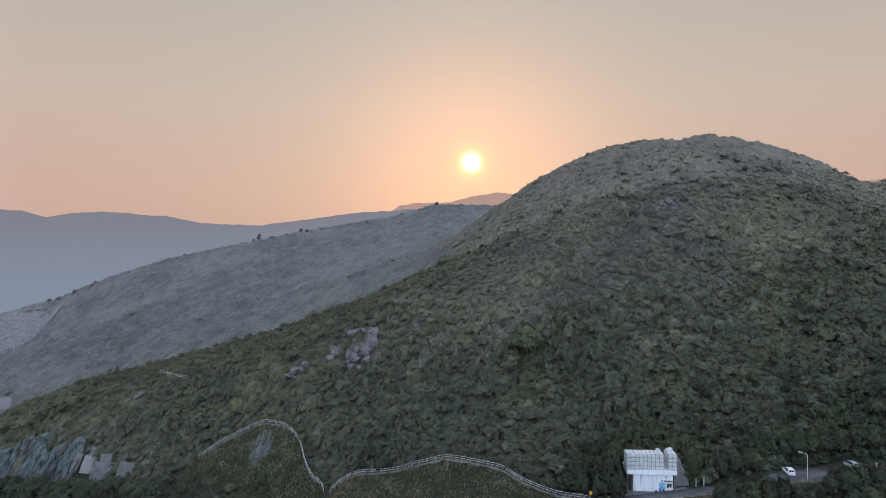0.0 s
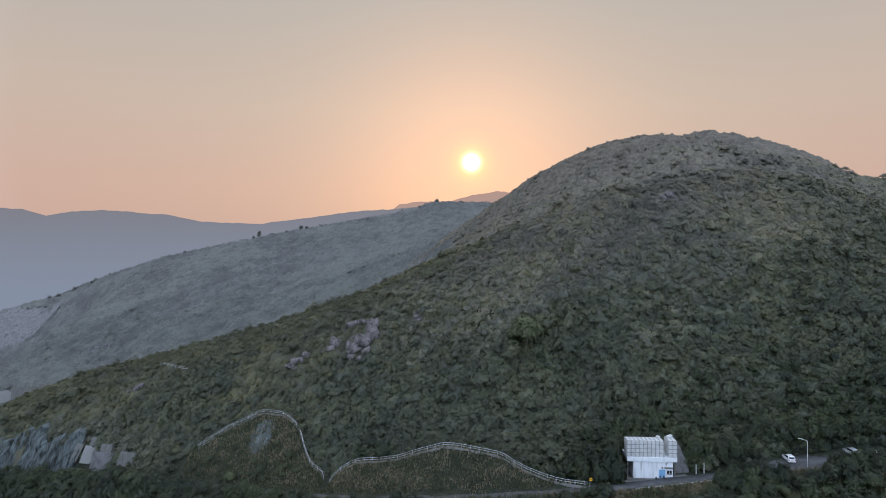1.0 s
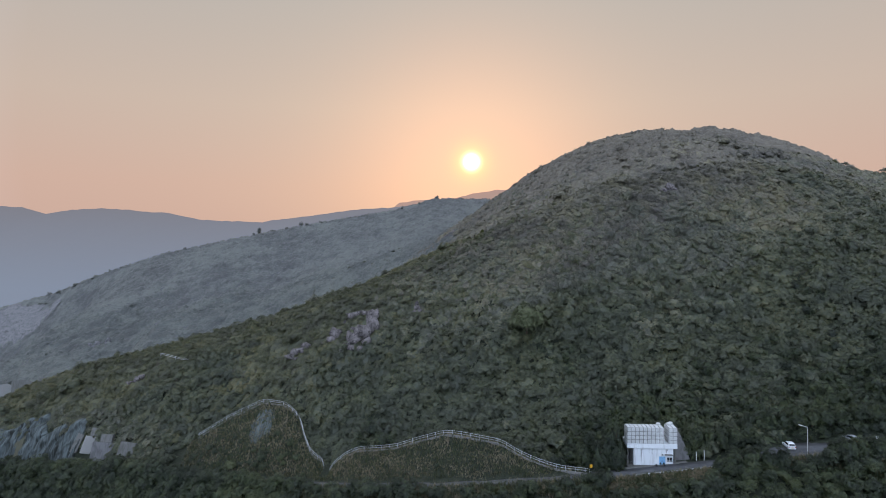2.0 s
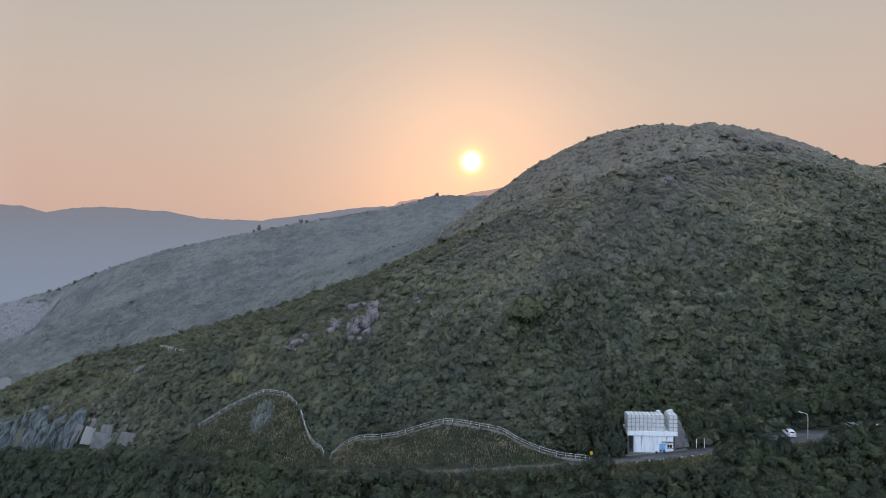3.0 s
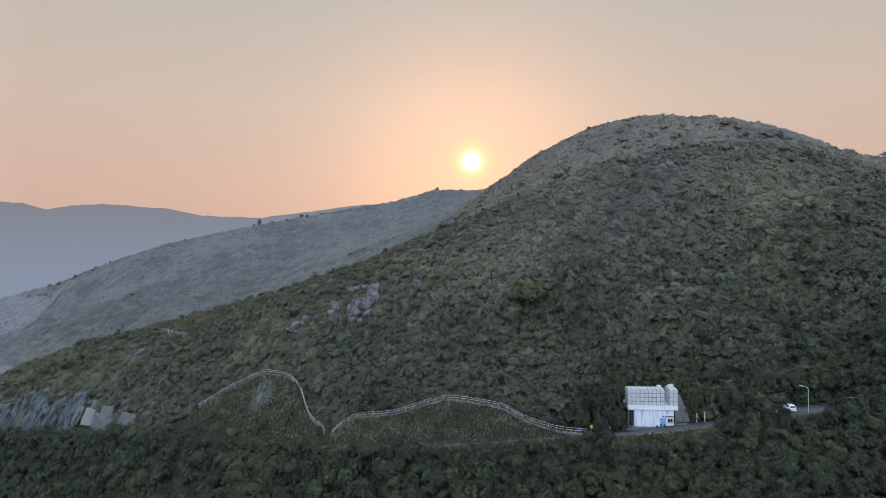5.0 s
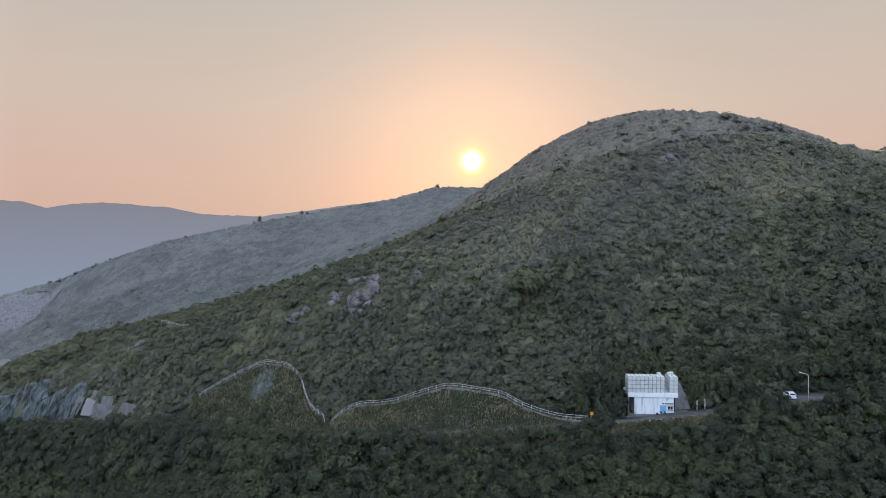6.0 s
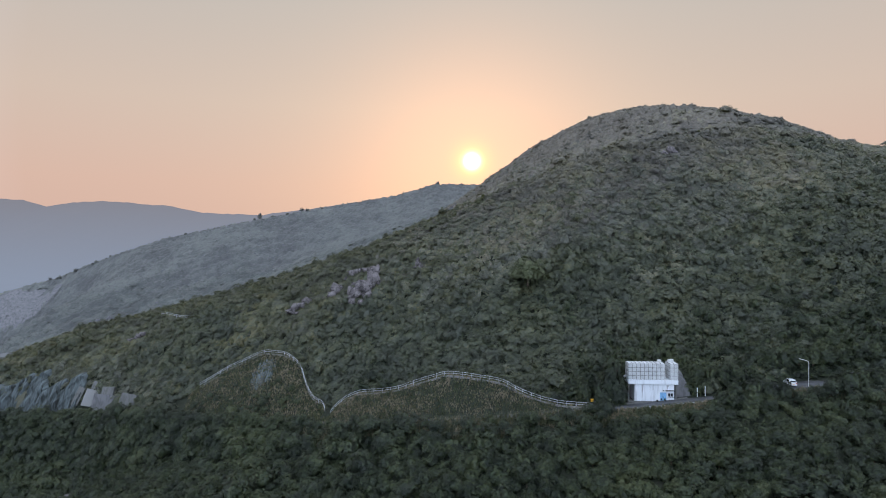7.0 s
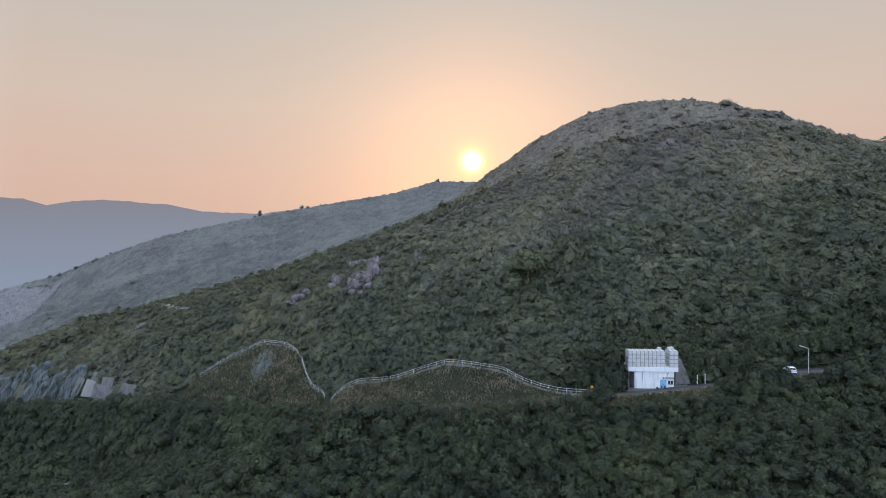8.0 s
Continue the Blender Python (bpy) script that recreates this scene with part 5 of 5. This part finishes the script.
        planted("shrubs", x, y, 0.5, 1.2, mid_shapes, 95 + k, HAZED_SCRUB if k == 3 else OLIVE, "low shrubs growing between the boulders", -0.02, (0.7, 1.0), 0.6, 0.2)
    # the big face above the road; leaf colours pale towards the top, painted haze
    x, y = scatter(-190, 215, 150, 282, 2.2, 3)
    road_y = np.interp(x, ROAD[:, 0], ROAD[:, 1])
    keep = in_sight(x, y) & ~open_ground(x, y) & (y > road_y)
    x, y = x[keep], y[keep]
    band = (land(x, y) - 44) / 60 - (x - 20) / 240 + 0.16 * wave(x, y, 77, 45) + 0.36 * (r.rand(len(x)) - 0.5)
    for lo, hi, leaves, label, sink, squash, lie, calm in (
            (-9.0, -0.14, LEAF, "dark evergreen trees at the foot of the hillside", -0.12, (0.95, 1.5), 0.2, 0.1),
            (-0.14, 0.38, COPSE, "dense evergreen woods covering the hillside", 0.06, (0.85, 1.3), 0.35, 0.3),
            (0.38, 0.72, HAZED_THICKET, "mixed thicket high on the hillside", 0.14, (0.8, 1.2), 0.5, 0.45),
            (0.72, 9.0, HAZED_SCRUB, "scrub among the trees of the hillside, paled by painted haze", 0.2, (0.75, 1.1), 0.6, 0.55)):
        k = (band >= lo) & (band < hi)
        olive = k & (lo > 0.3) & (x + 30 * wave(x, y, 79, 60) + 80 * (r.rand(len(x)) - 0.5) < 10)
        if olive.any():
            planted("woods", x[olive], y[olive], 1.0, 2.2, mid_shapes, 60 + int(lo * 50), OLIVE, "olive-green shrubs covering the lower spur of the hill", sink, squash, lie, calm)
        k &= ~olive
        planted("woods", x[k], y[k], 1.2, 2.6, mid_shapes, 4 + int(lo * 50 + 500), leaves, label, sink, squash, lie, calm)
    x, y = scatter(-120, 340, 282, 450, 3.4, 5)
    keep = in_sight(x, y) & ~open_ground(x, y) & (x > -60 - 0.2 * (y - 275))
    x, y = x[keep], y[keep]
    band = np.clip((land(x, y) - 80) / 80 - (x - 80) / 300, 0.05, 1.2) + 0.14 * wave(x, y, 78, 50) + 0.35 * (r.rand(len(x)) - 0.5)
    low = x + 30 * wave(x, y, 79, 60) < 10
    k = low & (y + 40 * (r.rand(len(x)) - 0.5) < 330)
    planted("woods", x[k], y[k], 1.2, 2.6, back_shapes, 14, OLIVE, "olive-green shrubs along the back of the spur", -0.1, (0.7, 1.05), 0.6, 0.6)
    x, y, band = x[~low], y[~low], band[~low]
    planted("woods", x[band < 0.2], y[band < 0.2], 1.4, 3.0, back_shapes, 5, HAZED_THICKET, "mixed thicket on the far flank of the hill", 0.0, (0.7, 1.05), 0.6, 0.7)
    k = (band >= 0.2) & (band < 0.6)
    planted("woods", x[k], y[k], 1.2, 2.8, back_shapes, 6, HAZED_SCRUB, "scrub on the upper hill, paled by painted haze", -0.1, (0.75, 1.1), 0.6, 0.7)
    planted("woods", x[band >= 0.6], y[band >= 0.6], 1.0, 2.0, back_shapes, 16, HAZED_HILLTOP, "scrub on the top of the hill, haze painted into its colour", -0.1, (0.7, 1.0), 0.6, 0.75)
    # the ridges behind
    x, y = scatter(-600, 420, 300, 740, 6.5, 7)
    keep = in_sight(x, y) & ~open_ground(x, y) & ((y > 450) | (x < -60 - 0.2 * (y - 275))) & (((x + 496) / 52) ** 2 + ((y - 686) / 25) ** 2 + 0.8 * (r.rand(len(x)) < 0.3) > 1 + 0.3 * wave(x, y, 18, 40)) & (land(x, y) > -24) & (r.rand(len(x)) < 0.97 + 0.2 * wave(x, y, 17, 70))
    cap = x > 110
    keep &= ~cap | (r.rand(len(x)) < 0.7)
    near = keep & ~cap & (y + 40 * wave(x, y, 19, 60) + 30 * (r.rand(len(x)) - 0.5) < 530)
    planted("woods", x[near], y[near], 1.2, 2.6, far_shapes, 10, HAZED_SPUR_LEAF, "bushes on the spur behind, tinted with painted haze", 0.1, (0.6, 1.0), 0.6, 0.8)
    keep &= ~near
    planted("woods", x[keep & cap], y[keep & cap], 2.2, 3.9, far_shapes, 9, HAZED_HILLTOP, "low scrub on the hilltop behind", 0.5, (0.4, 0.7), 0.9, 0.75)


build_woods()


def grass_mesh(name, x, y, tall, seed, blades=5):
    """Tufts of long bent blades."""
    r = np.random.RandomState(seed)
    n = len(x) * blades
    px, py = np.repeat(x, blades) + r.normal(size=n) * 0.28, np.repeat(y, blades) + r.normal(size=n) * 0.28
    pz = land(px, py) - 0.1
    h = tall * r.uniform(0.5, 1.25, n)
    a = r.uniform(0, 6.28, n)
    lean = h * r.uniform(0.1, 0.55, n)
    w = 0.07 + 0.05 * r.rand(n)
    dx, dy = np.cos(a), np.sin(a)
    sx, sy = -dy * w, dx * w
    v = np.stack([
        np.stack([px - sx, py - sy, pz], -1), np.stack([px + sx, py + sy, pz], -1),
        np.stack([px + sx * 0.8 + dx * lean * 0.4, py + sy * 0.8 + dy * lean * 0.4, pz + h * 0.62], -1), np.stack([px - sx * 0.8 + dx * lean * 0.4, py - sy * 0.8 + dy * lean * 0.4, pz + h * 0.62], -1),
        np.stack([px + dx * lean, py + dy * lean, pz + h], -1)], 1).reshape(-1, 3)
    i = np.arange(n) * 5
    f = np.concatenate([np.stack([i, i + 1, i + 2], 1), np.stack([i, i + 2, i + 3], 1), np.stack([i + 3, i + 2, i + 4], 1)])
    return mesh_arrays(name, v, f)


def build_grass():
    r = np.random.RandomState(12)
    x, y = scatter(-82, 40, 146, 203, 0.62, 21)
    road_y, cut_y = np.interp(x, ROAD[:, 0], ROAD[:, 1]), np.interp(x, CUT[:, 0], CUT[:, 1])
    keep = (y > road_y + 3.3) & (y < cut_y + 1.5)
    tagged(link("grass", grass_mesh("grass", x[keep], y[keep], 0.75, 22), GRASS), "long dry and green grass on the cut slopes", "grass", kind="stuff")
    x, y = scatter(-60, 118, 132, 180, 0.6, 23)
    road_y = np.interp(x, ROAD[:, 0], ROAD[:, 1])
    keep = (y < road_y - 2.9) & (y > road_y - 8.5 - 3 * wave(x, y, 9, 30))
    near = (x > 38) & (x < 67)
    tagged(link("grass", grass_mesh("grass", x[keep & near], y[keep & near], 1.05, 25, 12), GRASS), "short dry grass on the verge before the pump house", "grass", kind="stuff")
    keep &= ~near
    tagged(link("grass", grass_mesh("grass", x[keep], y[keep], 2.3, 24, 6), GRASS), "tall dry reeds along the outer edge of the road", "grass", kind="stuff")


build_grass()
